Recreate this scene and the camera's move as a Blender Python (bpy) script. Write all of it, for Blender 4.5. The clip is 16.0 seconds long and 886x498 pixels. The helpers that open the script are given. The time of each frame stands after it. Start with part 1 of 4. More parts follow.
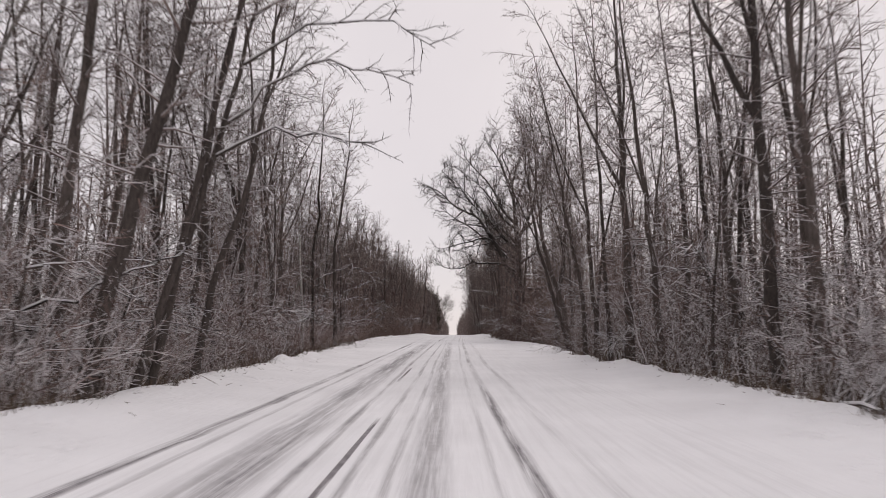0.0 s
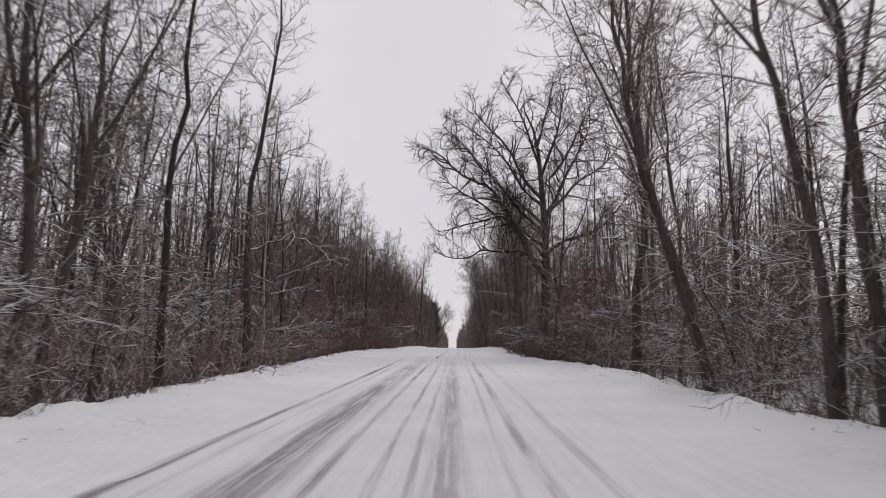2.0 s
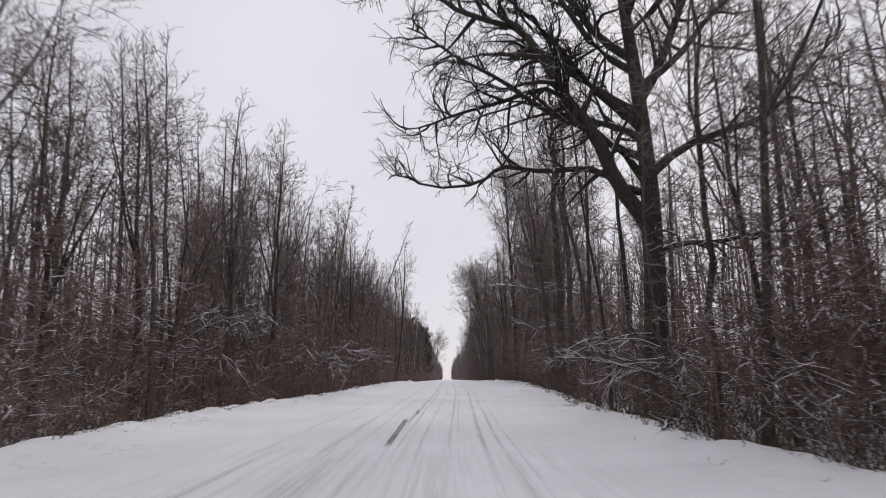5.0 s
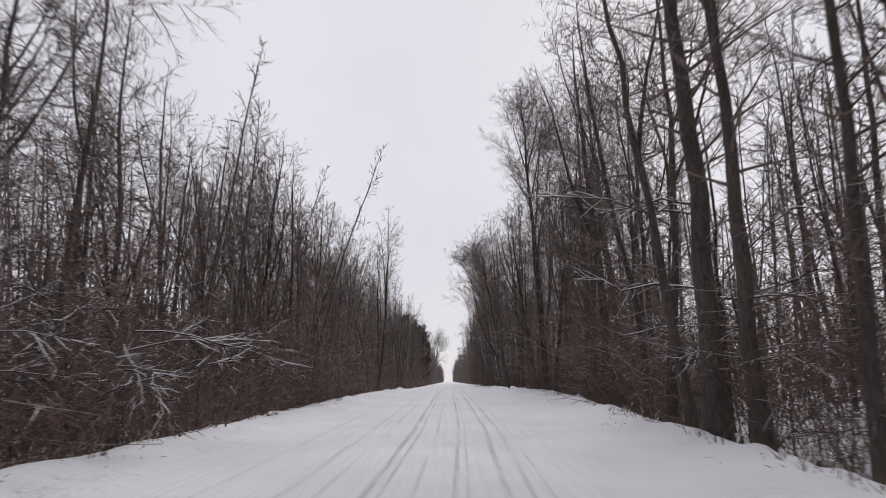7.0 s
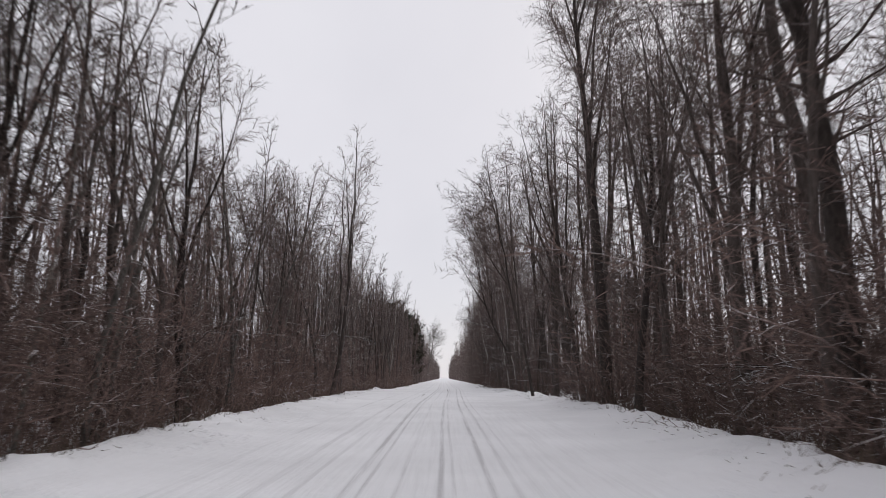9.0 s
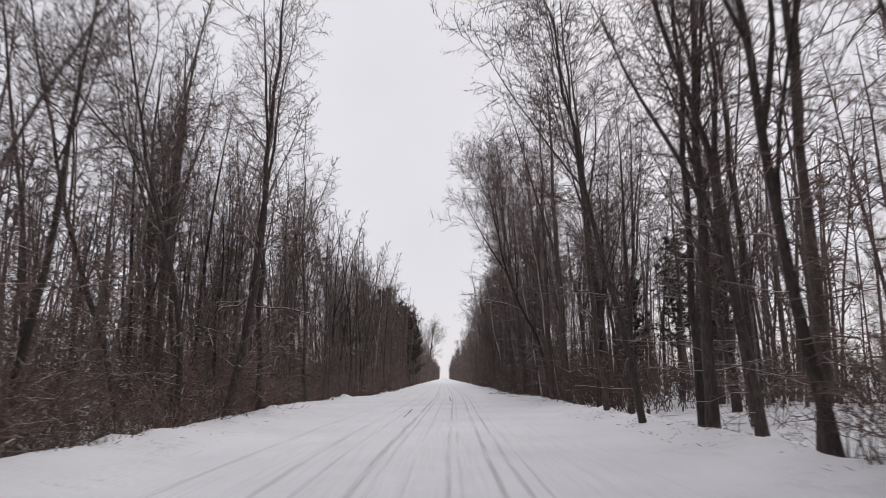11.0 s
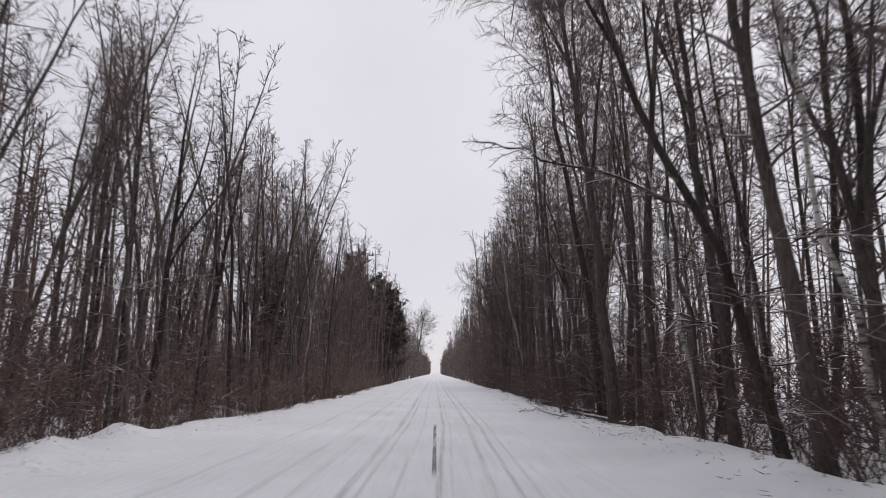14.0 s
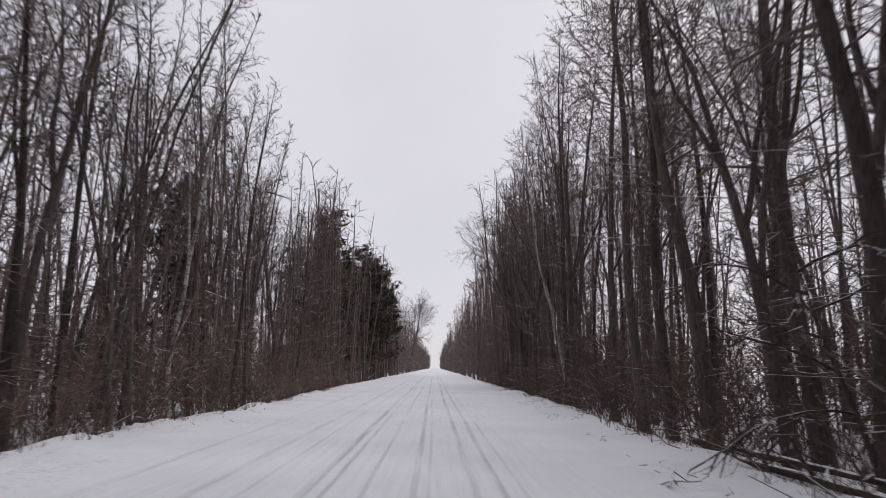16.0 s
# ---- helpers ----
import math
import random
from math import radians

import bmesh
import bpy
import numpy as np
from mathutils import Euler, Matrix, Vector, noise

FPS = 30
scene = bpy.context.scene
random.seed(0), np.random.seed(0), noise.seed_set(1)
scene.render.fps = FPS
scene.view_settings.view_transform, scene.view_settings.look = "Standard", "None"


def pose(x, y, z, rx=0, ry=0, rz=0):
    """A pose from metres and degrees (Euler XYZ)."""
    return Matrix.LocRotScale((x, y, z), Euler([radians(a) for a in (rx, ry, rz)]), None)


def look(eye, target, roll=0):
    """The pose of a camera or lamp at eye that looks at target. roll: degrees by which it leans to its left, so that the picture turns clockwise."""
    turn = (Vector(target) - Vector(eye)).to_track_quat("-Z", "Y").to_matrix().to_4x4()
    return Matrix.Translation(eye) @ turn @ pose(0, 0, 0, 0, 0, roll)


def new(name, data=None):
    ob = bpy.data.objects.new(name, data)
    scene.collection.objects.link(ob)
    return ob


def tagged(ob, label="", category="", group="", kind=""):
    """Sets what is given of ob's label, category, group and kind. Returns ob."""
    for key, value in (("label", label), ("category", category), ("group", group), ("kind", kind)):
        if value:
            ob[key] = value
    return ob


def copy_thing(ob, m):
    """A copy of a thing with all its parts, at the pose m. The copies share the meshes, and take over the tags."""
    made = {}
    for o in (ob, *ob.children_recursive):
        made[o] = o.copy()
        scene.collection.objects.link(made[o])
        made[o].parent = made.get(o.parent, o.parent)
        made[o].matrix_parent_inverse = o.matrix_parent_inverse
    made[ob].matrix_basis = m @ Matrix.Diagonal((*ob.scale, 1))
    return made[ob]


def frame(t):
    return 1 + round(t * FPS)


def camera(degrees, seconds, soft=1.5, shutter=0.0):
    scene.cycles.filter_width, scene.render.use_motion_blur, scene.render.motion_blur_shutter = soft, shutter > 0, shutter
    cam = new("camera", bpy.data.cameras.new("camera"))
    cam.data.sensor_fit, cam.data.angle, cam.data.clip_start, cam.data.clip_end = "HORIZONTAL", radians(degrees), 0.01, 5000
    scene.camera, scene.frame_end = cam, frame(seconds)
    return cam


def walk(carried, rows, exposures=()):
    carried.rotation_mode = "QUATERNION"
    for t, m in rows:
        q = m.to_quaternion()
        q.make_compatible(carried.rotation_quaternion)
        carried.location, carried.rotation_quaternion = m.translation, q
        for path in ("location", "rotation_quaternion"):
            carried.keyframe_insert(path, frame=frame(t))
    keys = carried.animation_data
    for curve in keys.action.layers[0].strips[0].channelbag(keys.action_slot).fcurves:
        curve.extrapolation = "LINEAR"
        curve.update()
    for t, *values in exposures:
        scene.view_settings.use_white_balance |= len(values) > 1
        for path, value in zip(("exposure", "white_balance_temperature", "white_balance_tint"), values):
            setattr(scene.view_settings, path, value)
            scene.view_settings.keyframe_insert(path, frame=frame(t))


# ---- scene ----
# ---- the road's long profile: a gentle rise that levels out ----
RISE_AT, RISE = [0.0, 30.0, 60.0, 115.0], [0.010, 0.020, 0.022, 0.0]
ROAD_Y = np.arange(-400.0, 200.0, 0.5)
ROAD_Z = np.concatenate([[0.0], np.cumsum(np.interp(ROAD_Y + 0.25, RISE_AT, RISE)[:-1] * 0.5)])
ROAD_Z -= ROAD_Z[-1]


def profile(y):
    """Height of the road's surface along its length."""
    return float(np.interp(y, ROAD_Y, ROAD_Z))


# ---- camera ----
cam = camera(70.0, 16.0, 0.85, 0.3)
# seconds, sideways, along the road, height over the road, then yaw, pitch and roll in degrees
PATH = [
    (0, -0.30, 0.06, 1.256, 0.85, 7.96, 0.38),
    (0.5, -0.41, 4.19, 1.273, 0.79, 7.83, 0.23),
    (1, -0.50, 8.33, 1.285, 0.80, 7.85, 0.50),
    (1.5, -0.55, 12.49, 1.278, 0.80, 8.13, 0.71),
    (2, -0.56, 16.70, 1.269, 0.78, 9.00, 0.83),
    (2.5, -0.53, 20.94, 1.276, 0.73, 9.59, 0.81),
    (3, -0.50, 25.22, 1.293, 0.77, 9.88, 1.31),
    (5.5, -0.38, 46.62, 1.384, 0.32, 11.84, -1.22),
    (6, -0.37, 50.94, 1.425, 0.40, 11.87, -1.53),
    (6.5, -0.29, 55.29, 1.420, 0.47, 11.85, -1.45),
    (7, -0.13, 59.68, 1.396, 0.46, 11.82, -1.42),
    (7.5, 0.02, 64.10, 1.364, 0.34, 11.67, -1.21),
    (8, 0.13, 68.52, 1.339, 0.13, 11.52, -0.66),
    (8.5, 0.17, 72.94, 1.325, 0.13, 11.50, -0.43),
    (9, 0.18, 77.32, 1.314, 0.12, 11.50, -0.26),
    (11.5, 0.11, 99.00, 1.228, 0.11, 11.53, -0.43),
    (12, 0.17, 103.22, 1.259, 0.05, 11.37, -0.43),
    (12.5, 0.18, 107.33, 1.307, -0.20, 11.19, 0.24),
    (13, 0.31, 111.31, 1.346, -0.31, 11.22, 1.06),
    (13.5, 0.37, 115.18, 1.312, -0.59, 11.03, 0.33),
    (14, 0.44, 118.95, 1.268, -0.63, 11.08, 0.46),
    (14.5, 0.51, 122.65, 1.225, -0.65, 10.97, 0.33),
    (15, 0.57, 126.33, 1.227, -0.61, 10.89, 0.63),
    (15.5, 0.68, 130.00, 1.213, -0.62, 10.72, 0.69),
    (16, 0.82, 133.68, 1.188, -0.65, 10.60, 0.89),
]


def on_the_road(x, y, h, yaw, pitch, roll):
    return pose(x, y, profile(y) + h, 90, 0, yaw) @ pose(0, 0, 0, pitch, 0, roll)


walk(cam, [(t, on_the_road(*row)) for t, *row in PATH],
     [(0.0, 0.0, 6750, 14), (1.2, -0.04, 6550, 11.5), (3.0, -0.16, 6430, 12), (5.5, 0.04, 6300, 12), (8.0, 0.02, 6320, 10),
      (11.5, 0.05, 6380, 11), (14.0, 0.0, 6280, 12), (16.0, -0.07, 6250, 12)])

# ---- overcast daylight ----
world = bpy.data.worlds.new("overcast_sky")
scene.world = world
world.use_nodes = True
wn, wl = world.node_tree.nodes, world.node_tree.links
sky = wn.new("ShaderNodeTexSky")
sky.sky_type, sky.sun_disc = "NISHITA", False
sky.sun_elevation, sky.sun_rotation = radians(32), radians(20)
clouds = wn.new("ShaderNodeTexNoise")
clouds.inputs["Scale"].default_value, clouds.inputs["Detail"].default_value = 2.2, 4.0
where = wn.new("ShaderNodeTexCoord")
wl.new(where.outputs["Generated"], clouds.inputs["Vector"])
ramp = wn.new("ShaderNodeValToRGB")
ramp.color_ramp.elements[0].position, ramp.color_ramp.elements[0].color = 0.3, (0.71, 0.69, 0.72, 1)
ramp.color_ramp.elements[1].position, ramp.color_ramp.elements[1].color = 0.7, (0.80, 0.775, 0.80, 1)
wl.new(clouds.outputs["Fac"], ramp.inputs["Fac"])
dim = wn.new("ShaderNodeMix")
dim.data_type, dim.blend_type = "RGBA", "MULTIPLY"
dim.inputs["Factor"].default_value = 1.0
wl.new(sky.outputs["Color"], dim.inputs["A"])
dim.inputs["B"].default_value = (0.1, 0.1, 0.1, 1)
veil = wn.new("ShaderNodeMix")
veil.data_type = "RGBA"
veil.inputs["Factor"].default_value = 0.94
wl.new(dim.outputs["Result"], veil.inputs["A"])
wl.new(ramp.outputs["Color"], veil.inputs["B"])
wl.new(veil.outputs["Result"], wn["Background"].inputs["Color"])
wn["Background"].inputs["Strength"].default_value = 1.0

sun_data = bpy.data.lights.new("sun", "SUN")
sun_data.energy, sun_data.angle, sun_data.color = 0.95, radians(40), (1.0, 0.96, 0.92)
sun = new("sun", sun_data)
sun.matrix_world = look((0, 0, 60), (-20, -50, 0))

# ---- materials ----


def material(name):
    m = bpy.data.materials.new(name)
    m.use_nodes = True
    return m, m.node_tree.nodes, m.node_tree.links, m.node_tree.nodes["Principled BSDF"]


def noise_node(nodes, links, vector, scale, detail=4.0, rough=0.55):
    n = nodes.new("ShaderNodeTexNoise")
    n.inputs["Scale"].default_value, n.inputs["Detail"].default_value = scale, detail
    n.inputs["Roughness"].default_value = rough
    links.new(vector, n.inputs["Vector"])
    return n.outputs["Fac"]


def ramp_node(nodes, links, fac, stops):
    n = nodes.new("ShaderNodeValToRGB")
    e = n.color_ramp.elements
    while len(e) < len(stops):
        e.new(0.5)
    for i, (at, c) in enumerate(stops):
        e[i].position, e[i].color = at, (*c, 1) if len(c) == 3 else c
    links.new(fac, n.inputs["Fac"])
    return n.outputs["Color"]


def math_node(nodes, links, op, a, b=None, c=None, clamp=False):
    n = nodes.new("ShaderNodeMath")
    n.operation, n.use_clamp = op, clamp
    for i, v in enumerate((a, b, c)):
        if v is None:
            continue
        if isinstance(v, (int, float)):
            n.inputs[i].default_value = v
        else:
            links.new(v, n.inputs[i])
    return n.outputs[0]


def mix_node(nodes, links, fac, a, b, blend="MIX"):
    n = nodes.new("ShaderNodeMix")
    n.data_type, n.blend_type = "RGBA", blend
    for key, v in (("Factor", fac), ("A", a), ("B", b)):
        s = [i for i in n.inputs if i.name == key and (i.type == "RGBA" or key == "Factor")][0]
        if isinstance(v, tuple):
            s.default_value = (*v, 1)
        elif isinstance(v, (int, float)):
            s.default_value = v
        else:
            links.new(v, s)
    return [o for o in n.outputs if o.type == "RGBA"][0]


def bump_node(nodes, links, height, strength, distance):
    n = nodes.new("ShaderNodeBump")
    n.inputs["Strength"].default_value, n.inputs["Distance"].default_value = strength, distance
    links.new(height, n.inputs["Height"])
    return n.outputs["Normal"]


SNOW = (0.80, 0.79, 0.81)


def bark(name, dark, light, snow_from, snow_lasts, grain=(9, 9, 1.6), rough=0.9, full=1.0):
    """Bark with long furrows; snow lies on what faces up, thinning out along the road."""
    m, nodes, links, shader = material(name)
    geo = nodes.new("ShaderNodeNewGeometry")
    obj = nodes.new("ShaderNodeObjectInfo")
    mapping = nodes.new("ShaderNodeMapping")
    mapping.inputs["Scale"].default_value = grain
    links.new(geo.outputs["Position"], mapping.inputs["Vector"])
    fine = noise_node(nodes, links, mapping.outputs["Vector"], 3.0, 6.0, 0.65)
    broad = noise_node(nodes, links, geo.outputs["Position"], 0.7, 3.0)
    base = ramp_node(nodes, links, fine, [(0.30, dark), (0.68, light)])
    tone = math_node(nodes, links, "MULTIPLY_ADD", obj.outputs["Random"], 0.7, 0.65)
    tone = math_node(nodes, links, "MULTIPLY", tone, math_node(nodes, links, "MULTIPLY_ADD", broad, 0.9, 0.55))
    base = mix_node(nodes, links, 1.0, base, tone, "MULTIPLY")
    split = nodes.new("ShaderNodeSeparateXYZ")
    links.new(geo.outputs["Normal"], split.inputs[0])
    place = nodes.new("ShaderNodeSeparateXYZ")
    links.new(geo.outputs["Position"], place.inputs[0])
    less = math_node(nodes, links, "MULTIPLY", place.outputs["Y"], snow_lasts)
    less = math_node(nodes, links, "MINIMUM", less, 1.15)
    patch = noise_node(nodes, links, geo.outputs["Position"], 2.2, 3.0)
    need = math_node(nodes, links, "MULTIPLY_ADD", patch, -0.5, snow_from + 0.25)
    need = math_node(nodes, links, "ADD", need, less)
    cover = math_node(nodes, links, "SUBTRACT", split.outputs["Z"], need)
    cover = math_node(nodes, links, "MULTIPLY", cover, 7.0, clamp=True)
    cover = math_node(nodes, links, "MULTIPLY", cover, full)
    links.new(mix_node(nodes, links, cover, base, SNOW), shader.inputs["Base Color"])
    shader.inputs["Roughness"].default_value = rough
    shader.inputs["Specular IOR Level"].default_value = 0.25
    links.new(bump_node(nodes, links, fine, 0.6, 0.02), shader.inputs["Normal"])
    return m


BARK = bark("alder_bark", (0.034, 0.028, 0.025), (0.112, 0.091, 0.082), 0.62, 0.008)
OAK = bark("oak_bark", (0.020, 0.017, 0.016), (0.072, 0.061, 0.055), 0.5, 0.003, (7, 7, 1.2))
TWIG = bark("twig_bark", (0.078, 0.060, 0.055), (0.215, 0.166, 0.150), -0.42, 0.021, (4, 4, 4), full=0.55)
BRUSH = bark("brushwood", (0.088, 0.061, 0.054), (0.240, 0.168, 0.146), -0.38, 0.018, (4, 4, 4), full=0.55)
SNOWY = bark("snowy_limb_bark", (0.03, 0.024, 0.02), (0.10, 0.08, 0.07), -0.35, 0.007, (6, 6, 2), full=0.85)
PALE = bark("aspen_bark", (0.062, 0.056, 0.051), (0.205, 0.185, 0.165), 0.6, 0.008, (6, 6, 3))


def birch_bark():
    m, nodes, links, shader = material("birch_bark")
    geo = nodes.new("ShaderNodeNewGeometry")
    stretch = nodes.new("ShaderNodeMapping")
    stretch.inputs["Scale"].default_value = (2.2, 2.2, 14)
    links.new(geo.outputs["Position"], stretch.inputs["Vector"])
    dashes = noise_node(nodes, links, stretch.outputs["Vector"], 1.6, 5.0, 0.6)
    blot = noise_node(nodes, links, geo.outputs["Position"], 1.5, 4.0)
    white = ramp_node(nodes, links, blot, [(0.35, (0.30, 0.28, 0.26)), (0.7, (0.56, 0.54, 0.50))])
    marks = ramp_node(nodes, links, dashes, [(0.36, (0.05, 0.045, 0.04)), (0.50, (1, 1, 1))])
    links.new(mix_node(nodes, links, 1.0, white, marks, "MULTIPLY"), shader.inputs["Base Color"])
    shader.inputs["Roughness"].default_value = 0.7
    links.new(bump_node(nodes, links, dashes, 0.4, 0.01), shader.inputs["Normal"])
    return m


BIRCH = birch_bark()


def needles_material():
    m, nodes, links, shader = material("pine_needles")
    geo = nodes.new("ShaderNodeNewGeometry")
    tint = noise_node(nodes, links, geo.outputs["Position"], 1.3, 4.0)
    base = ramp_node(nodes, links, tint, [(0.3, (0.022, 0.021, 0.015)), (0.7, (0.060, 0.055, 0.037))])
    links.new(base, shader.inputs["Base Color"])
    shader.inputs["Roughness"].default_value = 0.8
    shader.inputs["Specular IOR Level"].default_value = 0.2
    return m


NEEDLES = needles_material()


def grass_material():
    m, nodes, links, shader = material("dry_grass")
    geo = nodes.new("ShaderNodeNewGeometry")
    tint = noise_node(nodes, links, geo.outputs["Position"], 1.7, 3.0)
    base = ramp_node(nodes, links, tint, [(0.3, (0.05, 0.035, 0.026)), (0.7, (0.16, 0.115, 0.08))])
    links.new(base, shader.inputs["Base Color"])
    shader.inputs["Roughness"].default_value = 0.9
    return m


GRASS = grass_material()


def bag_material():
    m, nodes, links, shader = material("yellowed_plastic")
    geo = nodes.new("ShaderNodeNewGeometry")
    fold = noise_node(nodes, links, geo.outputs["Position"], 14.0, 5.0)
    links.new(ramp_node(nodes, links, fold, [(0.3, (0.36, 0.33, 0.20)), (0.7, (0.62, 0.58, 0.40))]), shader.inputs["Base Color"])
    shader.inputs["Roughness"].default_value = 0.45
    links.new(bump_node(nodes, links, fold, 0.5, 0.02), shader.inputs["Normal"])
    return m


BAG = bag_material()

# rut: sideways place in the lane, half width, depth in metres, how much dark slush shows
WET_RUTS = [(-2.95, 0.07, 0.024, 1.0), (-2.6, 0.04, 0.01, 0.5), (-1.85, 0.25, 0.026, 0.8), (-1.28, 0.05, 0.018, 0.8), (-0.76, 0.04, 0.014, 0.6),
            (-0.43, 0.035, 0.008, 0.5), (-0.12, 0.15, 0.014, 0.6), (0.5, 0.035, 0.008, 0.35), (0.82, 0.065, 0.026, 0.95), (1.41, 0.07, 0.010, 0.35)]
DRY_RUTS = [(-3.15, 0.05, 0.008, 0.35), (-2.1, 0.05, 0.008, 0.45), (-1.10, 0.04, 0.012, 0.8), (-0.92, 0.025, 0.010, 0.6), (-0.54, 0.025, 0.006, 0.4),
            (-0.05, 0.03, 0.010, 0.75), (0.10, 0.02, 0.006, 0.35), (0.54, 0.035, 0.012, 0.7), (0.82, 0.03, 0.012, 0.6), (1.03, 0.02, 0.006, 0.35), (-1.65, 0.03, 0.006, 0.35)]


# bald streaks where the tyres went through to the asphalt: sideways place, from, to, half width
STREAKS = [(-1.43, 53.4, 59.4, 0.055), (-1.62, 15.5, 21.0, 0.035), (-1.25, 60.5, 63.0, 0.05), (0.43, 127.0, 135.5, 0.03),
           (-1.1, 114.0, 119.5, 0.03), (-1.35, 4.0, 9.5, 0.03)]


def snow_ground():
    """Snow: rutted and thin on the carriageway, soft on the verge, with litter showing under the trees."""
    m, nodes, links, shader = material("snow_ground")
    geo = nodes.new("ShaderNodeNewGeometry")
    place = nodes.new("ShaderNodeSeparateXYZ")
    links.new(geo.outputs["Position"], place.inputs[0])
    streak = nodes.new("ShaderNodeMapping")
    streak.inputs["Scale"].default_value = (5.0, 0.16, 1)
    links.new(geo.outputs["Position"], streak.inputs["Vector"])
    long_grain = noise_node(nodes, links, streak.outputs["Vector"], 2.4, 6.0, 0.62)
    slow = nodes.new("ShaderNodeMapping")
    slow.inputs["Scale"].default_value = (0.5, 0.05, 1)
    links.new(geo.outputs["Position"], slow.inputs["Vector"])
    drift = noise_node(nodes, links, slow.outputs["Vector"], 1.0, 2.0)
    sway = math_node(nodes, links, "MULTIPLY_ADD", drift, 0.16, -0.08)
    lane = nodes.new("ShaderNodeAttribute")
    lane.attribute_name = "lane_x"
    x = math_node(nodes, links, "ADD", lane.outputs["Fac"], sway)
    fade = nodes.new("ShaderNodeMapRange")
    fade.inputs["From Min"].default_value, fade.inputs["From Max"].default_value = 41, 55
    links.new(place.outputs["Y"], fade.inputs["Value"])
    dry = fade.outputs["Result"]

    def worn_by(ruts):
        most = None
        for at, half, depth, strong in ruts:
            d = math_node(nodes, links, "ABSOLUTE", math_node(nodes, links, "SUBTRACT", x, at))
            near = math_node(nodes, links, "MULTIPLY_ADD", d, -0.85 / half, 1.45, clamp=True)
            near = math_node(nodes, links, "MULTIPLY", near, strong)
            most = near if most is None else math_node(nodes, links, "MAXIMUM", most, near)
        return most

    wet_part = math_node(nodes, links, "MULTIPLY", worn_by(WET_RUTS), math_node(nodes, links, "SUBTRACT", 1.0, dry))
    worn = math_node(nodes, links, "MAXIMUM", wet_part, math_node(nodes, links, "MULTIPLY", worn_by(DRY_RUTS), math_node(nodes, links, "MULTIPLY", dry, 0.58)))
    come = nodes.new("ShaderNodeMapping")
    come.inputs["Scale"].default_value = (1.6, 0.11, 1)
    links.new(geo.outputs["Position"], come.inputs["Vector"])
    gone = ramp_node(nodes, links, noise_node(nodes, links, come.outputs["Vector"], 1.0, 3.0), [(0.36, (0.3, 0.3, 0.3)), (0.56, (1, 1, 1))])
    worn = math_node(nodes, links, "MULTIPLY", worn, gone)
    grit = ramp_node(nodes, links, long_grain, [(0.30, (0.1, 0.1, 0.1)), (0.55, (1, 1, 1))])
    worn = math_node(nodes, links, "MULTIPLY", worn, grit)
    fine = noise_node(nodes, links, geo.outputs["Position"], 6.0, 6.0, 0.6)
    for at, start, end, half in STREAKS:
        d = math_node(nodes, links, "ABSOLUTE", math_node(nodes, links, "SUBTRACT", place.outputs["X"], at))
        near = math_node(nodes, links, "MULTIPLY_ADD", d, -2.0 / half, 2.6, clamp=True)
        mid = math_node(nodes, links, "ABSOLUTE", math_node(nodes, links, "SUBTRACT", place.outputs["Y"], (start + end) / 2))
        mid = math_node(nodes, links, "MULTIPLY_ADD", mid, -1.2, 0.6 * (end - start), clamp=True)
        bald = ramp_node(nodes, links, long_grain, [(0.34, (0.2, 0.2, 0.2)), (0.5, (1, 1, 1))])
        near = math_node(nodes, links, "MULTIPLY", math_node(nodes, links, "MULTIPLY", near, mid), bald)
        worn = math_node(nodes, links, "MAXIMUM", worn, near)
    broad = noise_node(nodes, links, geo.outputs["Position"], 0.35, 3.0)
    snow = ramp_node(nodes, links, broad, [(0.3, (0.745, 0.748, 0.768)), (0.7, (0.855, 0.858, 0.88))])
    snow = mix_node(nodes, links, math_node(nodes, links, "MULTIPLY", fine, 0.18), snow, (0.62, 0.615, 0.625))
    outside = nodes.new("ShaderNodeAttribute")
    outside.attribute_name = "off_road"
    driven = math_node(nodes, links, "MULTIPLY_ADD", outside.outputs["Fac"], -1.0, -1.6, clamp=True)
    scrape = ramp_node(nodes, links, long_grain, [(0.44, (0, 0, 0)), (0.66, (1, 1, 1))])
    scrape = math_node(nodes, links, "MULTIPLY", math_node(nodes, links, "MULTIPLY", scrape, driven), 0.2)
    snow = mix_node(nodes, links, scrape, snow, (0.52, 0.515, 0.525))
    slush = ramp_node(nodes, links, fine, [(0.3, (0.115, 0.107, 0.115)), (0.7, (0.29, 0.274, 0.29))])
    road = mix_node(nodes, links, worn, snow, slush)
    # litter under the trees
    wood = math_node(nodes, links, "GREATER_THAN", outside.outputs["Fac"], 0.25)
    bare = noise_node(nodes, links, geo.outputs["Position"], 0.9, 6.0, 0.7)
    bare = ramp_node(nodes, links, bare, [(0.55, (0, 0, 0)), (0.68, (1, 1, 1))])
    bare = math_node(nodes, links, "MULTIPLY", wood, bare)
    litter = ramp_node(nodes, links, fine, [(0.3, (0.05, 0.035, 0.025)), (0.7, (0.16, 0.115, 0.08))])
    links.new(mix_node(nodes, links, bare, road, litter), shader.inputs["Base Color"])
    shader.inputs["Roughness"].default_value = 0.75
    shader.inputs["Specular IOR Level"].default_value = 0.25
    both = math_node(nodes, links, "MULTIPLY_ADD", long_grain, 0.6, fine)
    # trodden and thrown lumps on the verge
    lump = noise_node(nodes, links, geo.outputs["Position"], 2.6, 4.0, 0.6)
